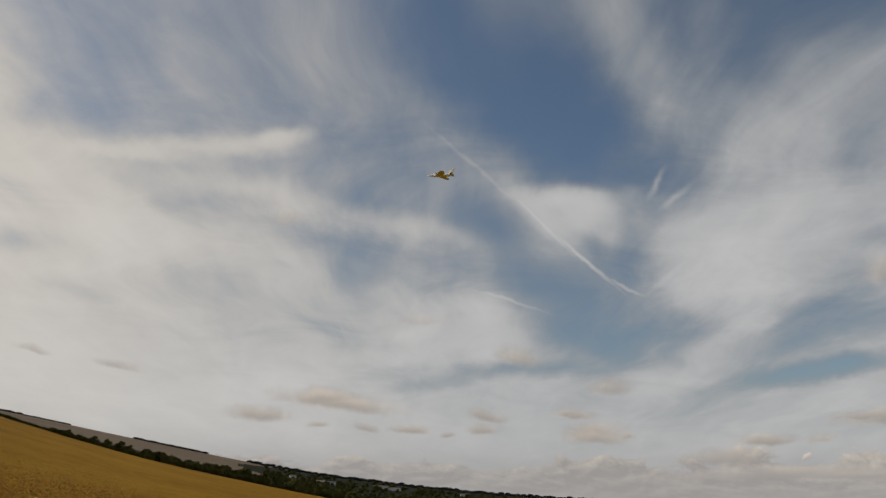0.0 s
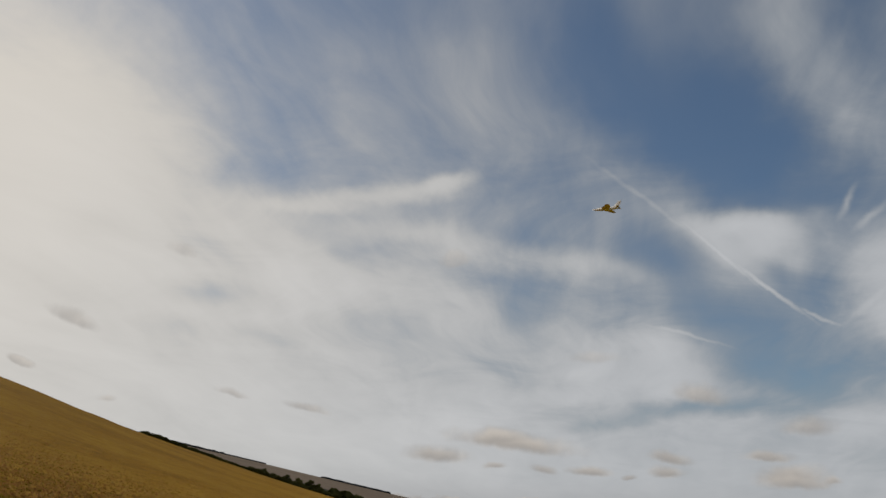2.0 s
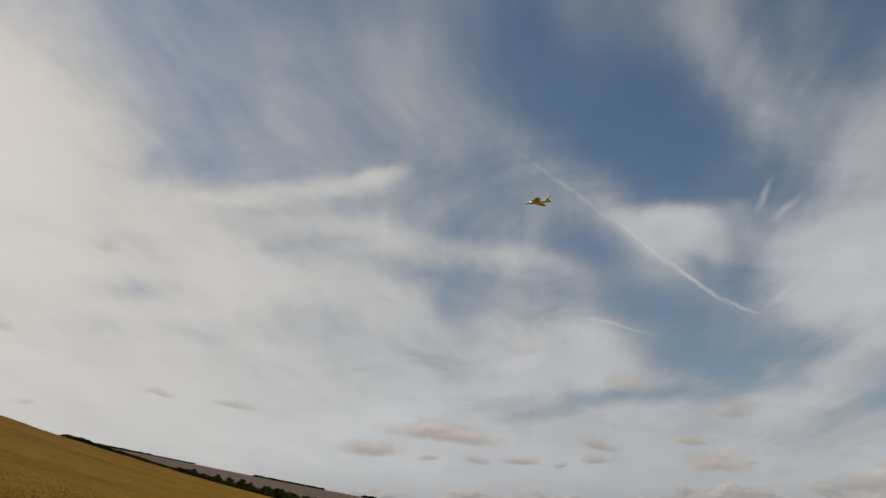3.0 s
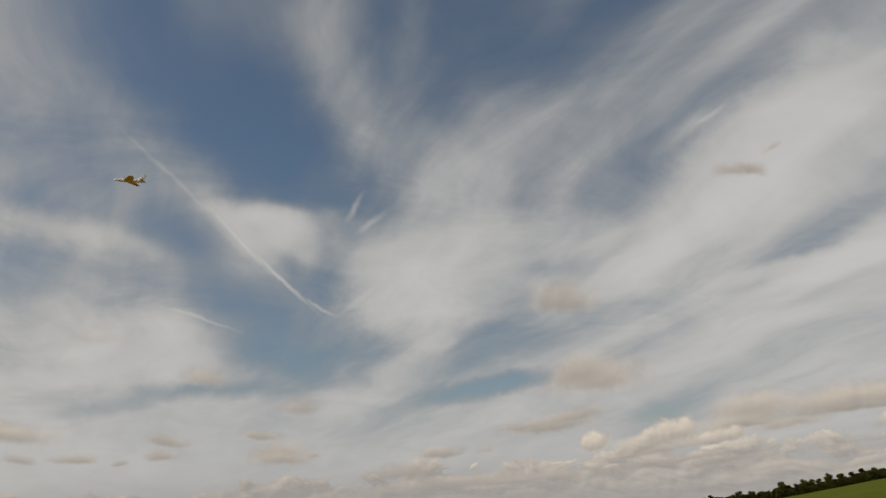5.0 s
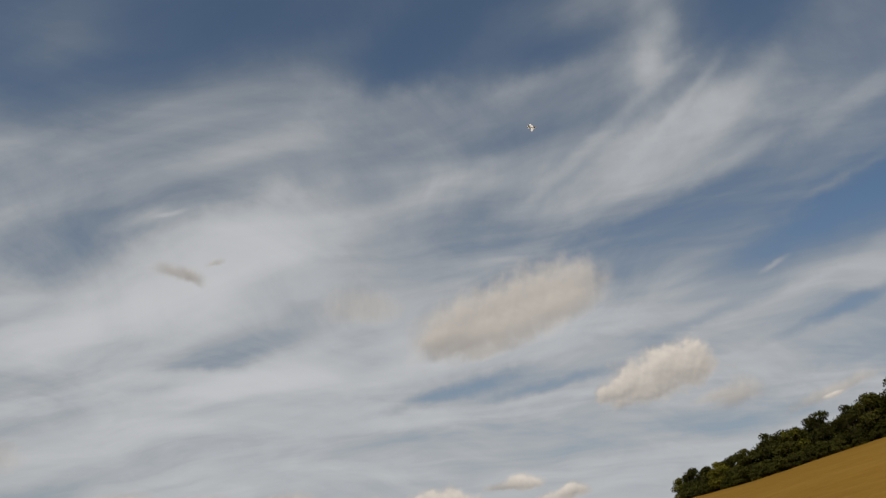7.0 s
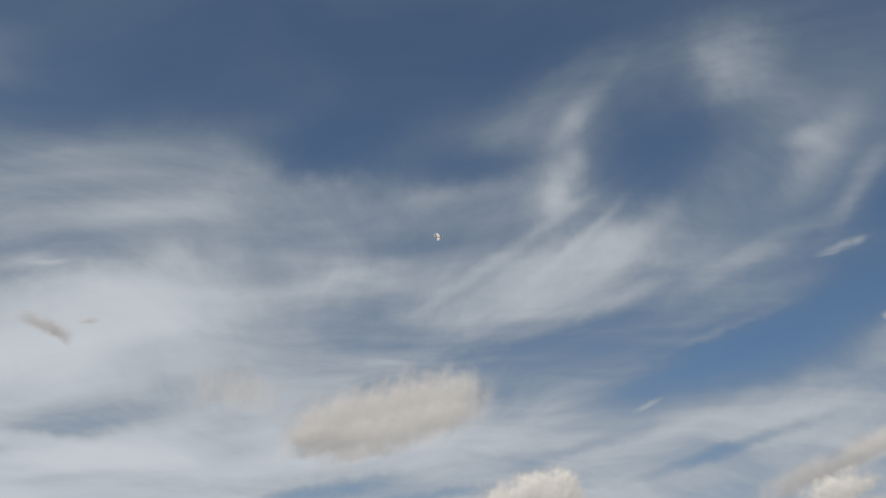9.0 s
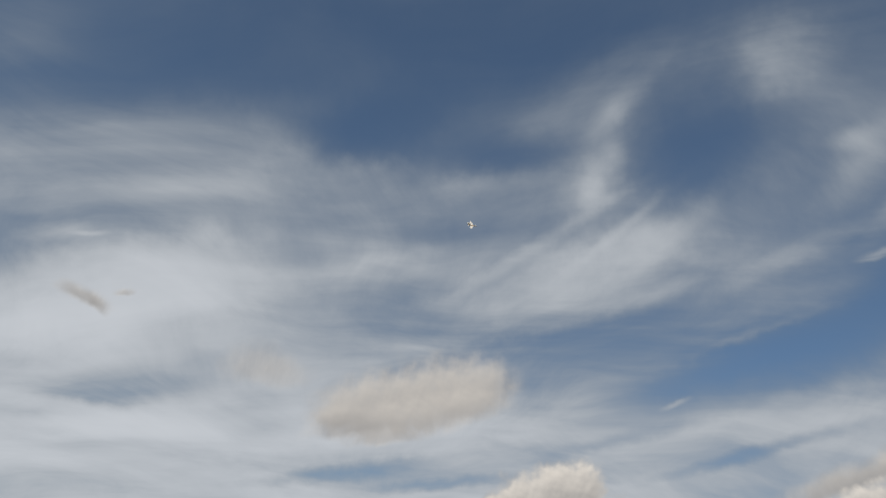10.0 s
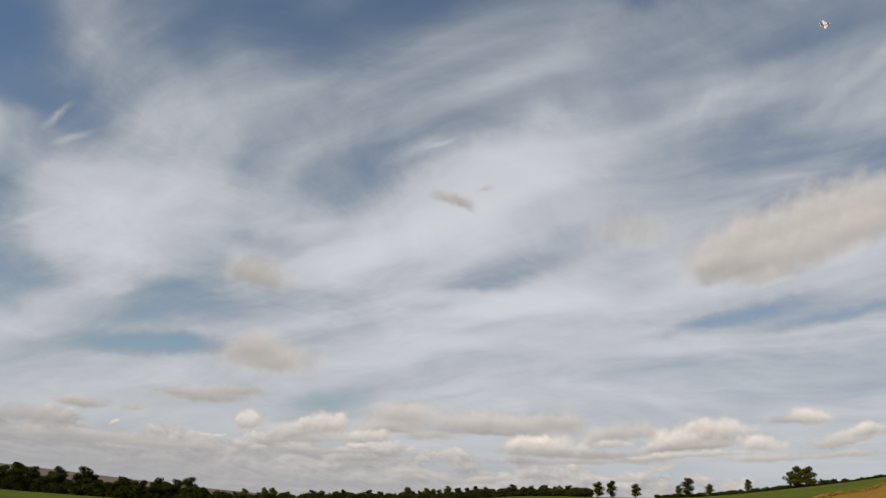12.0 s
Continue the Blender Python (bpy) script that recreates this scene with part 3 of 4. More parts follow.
FAR = mottled("far_farmland", [(0.40, (0.012, 0.014, 0.007)), (0.54, (0.019, 0.021, 0.009)), (0.63, (0.036, 0.032, 0.014)), (0.70, (0.020, 0.022, 0.010))],
              [(0.006, 0.7), (0.06, 0.3)], stretch=(1, 2.5, 1))
BARK = mottled("bark", [(0.35, (0.035, 0.026, 0.018)), (0.6, (0.065, 0.052, 0.040))], [(3.0, 0.6), (14.0, 0.4)], bump=0.6, bump_scale=9.0, stretch=(1, 1, 0.25))
LEAF = mottled("leaves", [(0.30, (0.022, 0.024, 0.005)), (0.50, (0.075, 0.073, 0.010)), (0.72, (0.17, 0.148, 0.022)), (0.95, (0.25, 0.20, 0.040))],
               [(0.35, 0.35), (2.5, 0.25)], rough=0.7, island=0.17)
LEAF_DARK = mottled("dark_leaves", [(0.30, (0.016, 0.018, 0.005)), (0.58, (0.050, 0.050, 0.010)), (0.95, (0.125, 0.11, 0.018))],
                    [(0.35, 0.35), (2.5, 0.25)], rough=0.75, island=0.17)
# bluish grey of distance haze is mixed into the far leaves' own colour
LEAF_FAR = mottled("haze_tinted_far_leaves", [(0.30, (0.036, 0.040, 0.046)), (0.60, (0.052, 0.057, 0.063)), (0.95, (0.075, 0.08, 0.083))], [(0.01, 0.35), (0.1, 0.25)], rough=0.9, island=0.17)
LEAF_VALLEY = mottled("valley_leaves", [(0.30, (0.060, 0.062, 0.020)), (0.60, (0.125, 0.120, 0.032)), (0.95, (0.24, 0.205, 0.055))], [(0.01, 0.35), (0.1, 0.25)], rough=0.9, island=0.17)
BLADES = mottled("grass_blades", [(0.3, (0.15, 0.10, 0.004)), (0.6, (0.24, 0.165, 0.008)), (0.9, (0.36, 0.26, 0.03))], [(0.3, 0.45), (4.0, 0.15)], island=0.22)
STRAW = mottled("straw_and_clods", [(0.30, (0.21, 0.085, 0.018)), (0.50, (0.37, 0.170, 0.045)), (0.70, (0.52, 0.28, 0.105)), (0.9, (0.66, 0.43, 0.22))],
                [(1.5, 0.4), (12.0, 0.2)], island=0.22)
STRAW_PALE = mottled("pale_straw", [(0.3, (0.20, 0.115, 0.02)), (0.6, (0.32, 0.20, 0.05)), (0.9, (0.48, 0.34, 0.13))], [(1.5, 0.4), (12.0, 0.2)], island=0.22)
WHITE = mottled("weathered_white_walls", [(0.3, (0.55, 0.54, 0.52)), (0.7, (0.75, 0.74, 0.72))], [(0.3, 0.6), (3.0, 0.4)], rough=0.6)
ROOF = mottled("grey_roof", [(0.3, (0.12, 0.11, 0.11)), (0.7, (0.22, 0.20, 0.19))], [(0.3, 0.6), (3.0, 0.4)], rough=0.7)


def link(name, bm_or_mesh, mats, parent=None, label=""):
    if isinstance(bm_or_mesh, bmesh.types.BMesh):
        me = bpy.data.meshes.new(name)
        bm_or_mesh.to_mesh(me)
        bm_or_mesh.free()
    else:
        me = bm_or_mesh
    for mat in mats if isinstance(mats, (list, tuple)) else [mats]:
        me.materials.append(mat)
    ob = new(name, me)
    if parent:
        ob.parent = parent
    if label:
        tagged(ob, label)
    return ob


def part(name, bm, mat, parent, label=""):
    return link(name, bm, mat, parent, label)


# ---- the lie of the land ----
def knots(pairs):
    xs, ys = np.array([p[0] for p in pairs], float), np.array([p[1] for p in pairs], float)
    return lambda a: np.interp((np.asarray(a) + 180.0) % 360.0 - 180.0, xs, ys)


# bearing to the brow of the near land: its elevation seen from the camera, and its distance
BROW = knots([(-180, 5), (-110, 9), (-75, 10.5), (-58, 10.3), (-44, 7.75), (-36, 5.2), (-30, 3.6), (-25, 2.25), (-20, 1.05), (-14, -0.10),
              (-11, -0.6), (-8, -1.15), (0, -2.15), (19, -2.6), (30, -2.5), (33, -2.2), (41, -1.45), (45, -1.0), (49, -0.5), (52, 0.05), (56, 0.5), (60, 0.8), (63, 1.05), (66, 1.33), (70, 2.1), (74, 2.9),
              (78, 3.75), (84, 5.6), (89, 6.55), (93, 7.7), (97.5, 8.75), (103.5, 10.4), (108, 11.65), (118, 13.0), (140, 11), (180, 5)])
REACH = knots([(-180, 200), (-60, 170), (-44, 190), (-36, 250), (-28, 400), (-14, 470), (0, 470), (19, 430), (45, 430), (58, 450), (66, 480),
               (76, 450), (81, 360), (86, 280), (92, 240), (108, 215), (140, 200), (180, 200)])
SKYLINE = knots([(-180, 3), (-60, 4.5), (-44, 4.9), (-36, 4.95), (-32, 4.3), (-27, 3.5), (-23, 2.8), (-18.5, 2.0), (-15, 1.42), (-10, 0.62),
                 (-4, 0.0), (3, -0.55), (12, -0.85), (19, -1.02), (31, -1.37), (45, -1.3), (60, -0.6), (80, 1), (110, 2), (180, 3)])


def land(x, y):
    """Height of the ground, in metres."""
    r = np.hypot(x, y) + 1e-6
    az = np.degrees(np.arctan2(x, y))
    e, far, rc = (sum(fn(az + o) for o in (-2.4, -1.2, 0, 1.2, 2.4)) / 5 for fn in (BROW, SKYLINE, REACH))
    near = r * np.tan(np.radians(e)) * (1 - 0.5 * np.exp(-r / 40)) + 1.7 * np.minimum(r / rc, 1)
    s = np.clip((np.log(r) - np.log(rc * 1.35)) / (np.log(2800.0) - np.log(rc * 1.35)), 0, 1)
    s = s * s * (3 - 2 * s)
    b = np.clip((r / rc - 1) / 0.35, 0, 1)
    dip = e - 0.9 * b * b * (3 - 2 * b)
    out = r * np.tan(np.radians(dip * (1 - s) + far * s)) + 1.7
    z = np.where(r < rc, near, out)
    return z + 0.10 * np.sin(x * 0.21 + 1.3) * np.sin(y * 0.17) * np.clip((r - 6) / 25, 0, 1)


def land_at(az, r):
    a = radians(az)
    x, y = r * math.sin(a), r * math.cos(a)
    return Vector((x, y, float(land(x, y))))


GRASS_EDGE = knots([(-180, 20), (-60, 17), (-42, 19.3), (-30, 22.5), (-20, 28), (-10, 38), (0, 90), (6, 440), (12, 470), (60, 470), (180, 470)])


def build_ground():
    rings = [0.0, 0.6]
    while rings[-1] < 4700:
        rings.append(rings[-1] + (0.16 if 15.5 < rings[-1] < 27 else rings[-1] * 0.026 + 0.02))
    az = np.concatenate([np.arange(-180, -62, 2.0), np.arange(-62, 116, 0.4), np.arange(116, 180, 2.0)])
    n, m = len(az), len(rings)
    r = np.array(rings[1:])[:, None]
    a = np.radians(az)[None, :]
    x, y = r * np.sin(a), r * np.cos(a)
    z = land(x, y)
    verts = np.concatenate([[[0, 0, 0]], np.stack([x, y, z], 2).reshape(-1, 3)])
    faces, mats = [], []
    for j in range(n):
        faces.append((0, 1 + (j + 1) % n, 1 + j))
        mats.append(0)
    ragged = np.random.default_rng(3).normal(0, 1, (m, n))
    for i in range(m - 2):
        rr = rings[i + 1]
        for j in range(n):
            k = (j + 1) % n
            b = 1 + i * n
            faces.append((b + j, b + k, b + n + k, b + n + j))
            mats.append(zone(az[j], rr + (0.22 * math.sin(az[j] * 2.1) + 0.15 * math.sin(az[j] * 5.3 + 1)) * min(1, rr / 20) + 0.006 * rr * ragged[i, j]))
    me = bpy.data.meshes.new("ground")
    me.from_pydata(verts.tolist(), [], faces)
    me.polygons.foreach_set("material_index", mats)
    me.polygons.foreach_set("use_smooth", [True] * len(faces))
    ob = link("ground", me, [GRASS, STUBBLE, GREEN, TAN, PALE, FAR])
    return tagged(ob, "rolling farmland with mown grass, stubble and green crop fields", "ground", kind="structure")


TAN_EDGE = knots([(-180, 30), (58, 20), (66, 35), (70, 55), (74, 105), (78, 140), (81, 185), (84, 235), (86.5, 420), (150, 420), (180, 30)])


def zone(az, r):
    """Which crop grows at this bearing and distance: 0 grass, 1 stubble, 2 green, 3 tan, 4 pale field and hazed hills,
    5 far.
    """
    rc = float(REACH(az))
    if az < 6 or az > 150:
        if r < float(GRASS_EDGE(az)):
            return 0
        if r < rc * 1.01:
            return 1
        if -35 < az < -12.5 - 2.5 * math.sin(r * 0.004) and 1450 < r < 2650:
            return 4
        return 5
    # hills past 1500 m take the pale colour, which stands in for haze
    if r > rc * 1.06:
        return 4 if r > 1500 else 5
    if r < 34:
        return 0
    return 3 if az > 58 and r < float(TAN_EDGE(az)) else 2


ground = build_ground()


# ---- trees ----
def limb(bm, a, b, ra, rb, sides=7):
    a, b = Vector(a), Vector(b)
    q = (b - a).to_track_quat("Z", "Y").to_matrix()
    loops = []
    for c, rad in ((a, ra), (b, rb)):
        loops.append([bm.verts.new(c + q @ Vector((rad * math.cos(2 * math.pi * i / sides), rad * math.sin(2 * math.pi * i / sides), 0))) for i in range(sides)])
    for i in range(sides):
        bm.faces.new((loops[0][i], loops[0][(i + 1) % sides], loops[1][(i + 1) % sides], loops[1][i]))


def tree_kind(name, label, height, spread, lobes, leaves, leaf, mat, seed, low=0.25, bare=False, category="tree"):
    """A tapered trunk with limbs, and a crown of many small leaf clumps gathered in lobes."""
    rng = random.Random(seed)
    tree = tagged(new(name), label, category)
    wood = bmesh.new()
    fork = height * (low + 0.08)
    girth = height * (0.014 if bare else 0.032)
    limb(wood, (0, 0, -0.6), (0.05 * height * rng.uniform(-.3, .3), 0, fork), girth, girth * 0.65, 9)
    centres = []
    for i in range(lobes):
        t = 2 * math.pi * i / lobes * 2.4 + rng.uniform(-.4, .4)
        h = low + (0.93 - low) * (i + 0.6) / lobes
        wide = spread * height * math.sin(math.pi * min(0.95, 0.18 + 0.78 * (h - low) / (1 - low))) ** 0.7
        d = wide * rng.uniform(0.25, 0.72)
        c = Vector((d * math.cos(t), d * math.sin(t), height * h))
        centres.append((c, height * rng.uniform(0.10, 0.17) * (1.15 if h < 0.7 else 0.9)))
        limb(wood, (0, 0, fork * rng.uniform(0.7, 1.0)), c, girth * 0.4, girth * 0.1, 5)
        for _ in range(3 if not bare else 6):
            e = c + Vector([rng.uniform(-1, 1) for _ in range(3)]) * height * 0.11
            limb(wood, c * 0.75 + Vector((0, 0, fork)) * 0.25, e, 0.005 * height, 0.0015 * height, 4)
    part("trunk", wood, BARK, tree)
    if not bare:
        verts, faces = [], []
        for k in range(leaves):
            c, rad = centres[rng.randrange(lobes)]
            v = Vector((rng.gauss(0, 1), rng.gauss(0, 1), rng.gauss(0, 1))).normalized()
            p = c + Vector((v.x * 1.15, v.y * 1.15, v.z * 0.85)) * rad * (0.55 + 0.55 * rng.random() ** 0.6)
            s = leaf * rng.uniform(0.6, 1.4)
            n = (v + Vector([rng.uniform(-.9, .9) for _ in range(3)])).normalized()
            u = n.orthogonal().normalized()
            w = n.cross(u)
            g = rng.uniform(0, 6.28)
            u, w = u * math.cos(g) + w * math.sin(g), w * math.cos(g) - u * math.sin(g)
            b = len(verts)
            verts += [p - u * s, p + w * s * 0.7 + n * s * 0.25, p + u * s, p - w * s * 0.7 + n * s * 0.25]
            faces.append((b, b + 1, b + 2, b + 3))
        me = bpy.data.meshes.new("crown")
        me.from_pydata([tuple(v) for v in verts], [], faces)
        link("crown", me, mat, tree)
    return tree


def plant(kind, az, r, size=1.0, turn=None, sink=0.0):
    p = land_at(az, r)
    p.z -= sink
    rng = random.Random(int(az * 977 + r * 13))
    m = Matrix.LocRotScale(p, Euler((0, 0, rng.uniform(0, 6.28) if turn is None else turn)), (size * rng.uniform(.92, 1.12), size * rng.uniform(.92, 1.12), size))
    return copy_thing(kind, m)


KINDS = [
    tree_kind("oak_tree", "broad green deciduous tree at the edge of a field", 11.0, 0.42, 30, 3600, 0.28, LEAF, 11, 0.16),
    tree_kind("oak_tree", "tall dark green deciduous tree with a lumpy crown", 12.5, 0.36, 30, 3600, 0.28, LEAF_DARK, 23, 0.12),
    tree_kind("ash_tree", "slim green deciduous tree with an open crown", 11.0, 0.30, 22, 2400, 0.27, LEAF, 35, 0.26),
    tree_kind("spreading_tree", "dense dark green tree with leaves down to the ground", 10.0, 0.50, 40, 3600, 0.36, LEAF_DARK, 71, 0.03),
    tree_kind("round_tree", "small round dark green tree standing in a hedgerow", 8.0, 0.72, 64, 3400, 0.40, LEAF_VALLEY, 73, 0.0),
    tree_kind("hedge_bush", "low rounded dark green bush in a hedgerow", 4.0, 0.85, 16, 1500, 0.26, LEAF_DARK, 47, 0.0, category="bush"),
    tree_kind("open_tree", "gappy dark tree on the brow of a field", 11.0, 0.40, 13, 1700, 0.27, LEAF_DARK, 59, 0.30),
    tree_kind("bare_tree", "leafless grey tree with thin forked branches", 8.0, 0.22, 9, 0, 0.3, LEAF, 61, 0.30, bare=True),
]
OAK, DARK_OAK, ASH, DENSE, ROUND, BUSH, OPEN, BARE = KINDS

WOOD = "trees of the wood on the field's brow"
rng = random.Random(5)
# the wood behind the brow of the tan field
for i in range(34):
    az = 84.3 + 17.9 * i / 33 + rng.uniform(-.25, .25)
    near = float(REACH(az))
    tall = 0.78 + 0.24 * min(1, max(0, az - 84.5) / 4.5)
    if az > 100:
        tall *= 0.92
    ob = plant([OAK, DENSE, DARK_OAK, DARK_OAK, DENSE][i % 5], az, near * rng.uniform(1.0, 1.06), tall * rng.uniform(.85, 1.08), sink=0.3)
    tagged(ob, group=WOOD)
for i in range(16):
    tagged(plant(BUSH, 85.2 + 16.5 * i / 15 + rng.uniform(-.3, .3), float(REACH(85.2 + 16.5 * i / 15)) * 0.995, rng.uniform(.6, .95)), group=WOOD)
# single trees along the brow
plant(OPEN, 102.6, 222, 0.80)
plant(DARK_OAK, 103.1, 224, 0.62)
plant(BUSH, 104.5, 217, 0.55)
plant(OPEN, 105.4, 217, 0.74)
plant(DARK_OAK, 108.1, 216, 0.42)
plant(ASH, 108.9, 216, 0.5)
plant(OAK, 110.6, 216, 0.7)

# trees on the skyline of the green field
for az, kind, size in ((59.4, OAK, .74), (60.3, DARK_OAK, .72), (62.0, OAK, .68), (64.9, ASH, .62), (65.5, DARK_OAK, .86), (66.9, OAK, .60), (69.4, ASH, .66),
                       (72.0, OPEN, .80), (72.5, OAK, .98), (73.1, OAK, .92)):
    tagged(plant(kind, az, float(REACH(az)) * 0.985, size), group="trees on the green field's skyline")
for az, size in ((66.2, .5), (67.6, .45), (68.2, .4), (70.0, .6), (70.6, .4), (71.2, .45), (73.9, .8), (74.6, .65), (75.2, .5), (76.2, .4)):
    tagged(plant(BUSH, az, float(REACH(az)) * 0.985, size), group="bushes on the green field's skyline")

# the long wood beyond the green field
for row, count in ((0, 62), (1, 62)):
    for i in range(count):
        az = 11.0 + 46.0 * i / (count - 1) + rng.uniform(-.4, .4)
        size = rng.uniform(.60, 1.0) * (1.16 if az < 31 else 0.76) * (1.0 + 0.10 * row)
        kind = rng.choice([DENSE, DENSE, DARK_OAK, DENSE] if az < 32 else [DENSE, DENSE, OAK, ASH, DARK_OAK])
        tagged(plant(kind, az, float(REACH(az)) * (1.01 + 0.055 * row + rng.uniform(0, .03)), size, sink=0.4), group="trees of the long wood")
for i in range(90):
    az = 11.0 + 47 * i / 89 + rng.uniform(-.2, .2)
    tagged(plant(BUSH, az, float(REACH(az)) * rng.uniform(0.99, 1.0), rng.uniform(.6, 1.0)), group="bushes along the long wood")

# the hedgerow along the stubble field, with round trees in it
for az, size in ((-26.0, .40), (-24.4, .46), (-23.5, .50), (-22.7, .58), (-22.1, .52), (-20.7, .50), (-19.9, .50), (-17.6, .55), (-15.9, .50), (-14.9, .58), (-12.6, .56),
                 (-10.4, .50), (-8.2, .56), (-5.5, .6)):
    tagged(plant(ROUND, az, float(REACH(az)) * 1.025, size * 1.15), group="round trees in the hedgerow")


def far_growth(name, label, category, spots, leaf, mat, seed):
    """Bushes or far trees past counting, as one mass of leaf clumps: spots are (bearing, distance, height, width)."""
    g = np.random.default_rng(seed)
    all_v = []
    for az, r, h, w in spots:
        p = land_at(az, r)
        n = int(130 * h * w / (leaf * leaf * 18)) + 60
        d = g.normal(size=(n, 3))
        d /= np.linalg.norm(d, axis=1)[:, None]
        d *= (0.55 + 0.5 * g.random((n, 1)) ** 0.5)
        c = np.array(p) + d * (w / 2, w / 2, h / 2) + (0, 0, h * 0.46)
        u = g.normal(size=(n, 3))
        u /= np.linalg.norm(u, axis=1)[:, None]
        v = np.cross(u, g.normal(size=(n, 3)))
        v /= np.linalg.norm(v, axis=1)[:, None]
        s = leaf * (0.6 + 0.8 * g.random((n, 1)))
        all_v.append(np.stack([c - u * s, c + v * s * 0.7, c + u * s, c - v * s * 0.7], 1))
    v = np.concatenate(all_v).reshape(-1, 3)
    me = bpy.data.meshes.new(name)
    me.from_pydata(v.tolist(), [], np.arange(len(v)).reshape(-1, 4).tolist())
    return tagged(link(name, me, mat), label, category, kind="stuff")


def hedge_spots():
    for i in range(230):
        az = -34.5 + 44 * i / 229 + rng.uniform(-.1, .1)
        k = 1.0 if az < -27 else 1.9 if az < -19 else 3.0
        yield az, float(REACH(az)) * rng.uniform(1.0, 1.02), k * rng.uniform(.8, 1.35), rng.uniform(2.4, 4.2)


def valley_spots():
    for i in range(2300):
        az = -25.0 + 42 * i / 2299 + rng.uniform(-.4, .4)
        r = 495 * math.exp(rng.random() * (1.5 if az > -13 else 0.55))
        h = rng.uniform(4.5, 9)
        yield az, r, h, h * rng.uniform(.9, 1.6)


def skyline_spots():
    for i in range(190):
        az = -38.0 + 12.0 * i / 189 + rng.uniform(-.1, .1)
        h = rng.uniform(3, 6) * (1.0 if az < -29 else 0.55)
        yield az, 2680 + rng.uniform(-60, 60), h, 16
    for i in range(60):
        yield -21.8 + 4.8 * i / 59, 2670, rng.uniform(3, 6), 14
    for i in range(150):
        az = -27.0 + 14.5 * i / 149
        yield az, 1150 + 60 * math.sin(az), rng.uniform(2.5, 4.5), 5
    for i in range(130):
        az = -14 + 30 * i / 129
        yield az, 2600 + rng.uniform(-250, 100), rng.uniform(4, 9), 20


def wood_floor_spots():
    for i in range(170):
        az = 10.5 + 48 * i / 169 + rng.uniform(-.15, .15)
        k = 1.0 if az < 32 else 0.7
        yield az, float(REACH(az)) * rng.uniform(1.0, 1.06), k * rng.uniform(4, 8), rng.uniform(5, 9)
    for i in range(80):
        az = 84.6 + 18 * i / 79
        yield az, float(REACH(az)) * 1.01, rng.uniform(2.5, 5), rng.uniform(3, 5)


def brow_hedge_spots():
    for i in range(120):
        az = 63.5 + 14 * i / 119
        yield az, float(REACH(az)) * 0.99, rng.uniform(.6, 2.4) * (1.0 if az < 75.5 else 0.5), rng.uniform(2, 4)


def dry_tussock_spots():
    for i in range(150):
        az = 70.5 + 13 * i / 149
        yield az, float(TAN_EDGE(az)) * rng.uniform(.985, 1.015), rng.uniform(.15, .4), rng.uniform(.4, 1.1)


far_growth("wood_undergrowth", "dark green undergrowth filling the woods' edges", "undergrowth", list(wood_floor_spots()), 0.36, LEAF_DARK, 97)
far_growth("brow_hedge", "low broken hedge on the green field's skyline", "hedge", list(brow_hedge_spots()), 0.28, LEAF_DARK, 98)
far_growth("dry_tussocks", "pale dry grass tussocks between the fields", "grass", list(dry_tussock_spots()), 0.10, STRAW_PALE, 99)
far_growth("hedgerow", "dense dark green hedgerow along the stubble field", "hedge", list(hedge_spots()), 0.30, LEAF_VALLEY, 91)
far_growth("valley_woodland", "dark wooded valley beyond the hedgerow", "woodland", list(valley_spots()), 1.1, LEAF_VALLEY, 93)
# tree belts whose leaf colour already holds the distance haze
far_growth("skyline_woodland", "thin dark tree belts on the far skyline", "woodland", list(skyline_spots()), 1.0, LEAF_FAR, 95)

# the first tree of each kind stands in the long wood, on the brow or in the hedgerow too
for kind, az, k, size in ((OAK, 34.3, 1.04, .7), (DARK_OAK, 22.4, 1.03, .85), (ASH, 48.7, 1.02, .7), (DENSE, 28.3, 1.02, .9), (ROUND, -17.0, 1.025, .5), (BUSH, -20.2, 1.01, .7), (OPEN, 101.6, 1.02, .6), (BARE, 107.2, 1.0, .72)):
    kind.matrix_world = Matrix.Translation(land_at(az, float(REACH(az)) * k)) @ Matrix.Scale(size, 4)

# ---- model jets in the air ----
GOLD = mottled("gold_paint", [(0.3, (0.62, 0.50, 0.32)), (0.7, (0.72, 0.60, 0.41))], [(4.0, 0.6), (30.0, 0.4)], rough=0.4)
CREAM = mottled("white_paint", [(0.3, (0.72, 0.70, 0.66)), (0.7, (0.82, 0.80, 0.77))], [(4.0, 0.6), (30.0, 0.4)], rough=0.35)
GREY = mottled("grey_paint", [(0.3, (0.16, 0.17, 0.18)), (0.7, (0.24, 0.25, 0.26))], [(4.0, 0.6), (30.0, 0.4)], rough=0.4)
CANOPY, _nt, _b = material("smoked_canopy", 0.08, 0.6)
_b.inputs["Base Color"].default_value = (0.02, 0.025, 0.03, 1)


def loft(bm, sections, sides=14):
    """Skin through round sections (x, centre z, half width, half height)."""
    loops = [[bm.verts.new((x, w * math.cos(2 * math.pi * i / sides), z + h * math.sin(2 * math.pi * i / sides))) for i in range(sides)] for x, z, w, h in sections]
    for a, b in zip(loops, loops[1:]):
        for i in range(sides):
            bm.faces.new((a[i], b[i], b[(i + 1) % sides], a[(i + 1) % sides]))
    bm.faces.new(loops[0])
    bm.faces.new(list(reversed(loops[-1])))
    bmesh.ops.recalc_face_normals(bm, faces=bm.faces)
    for f in bm.faces:
        f.smooth = True


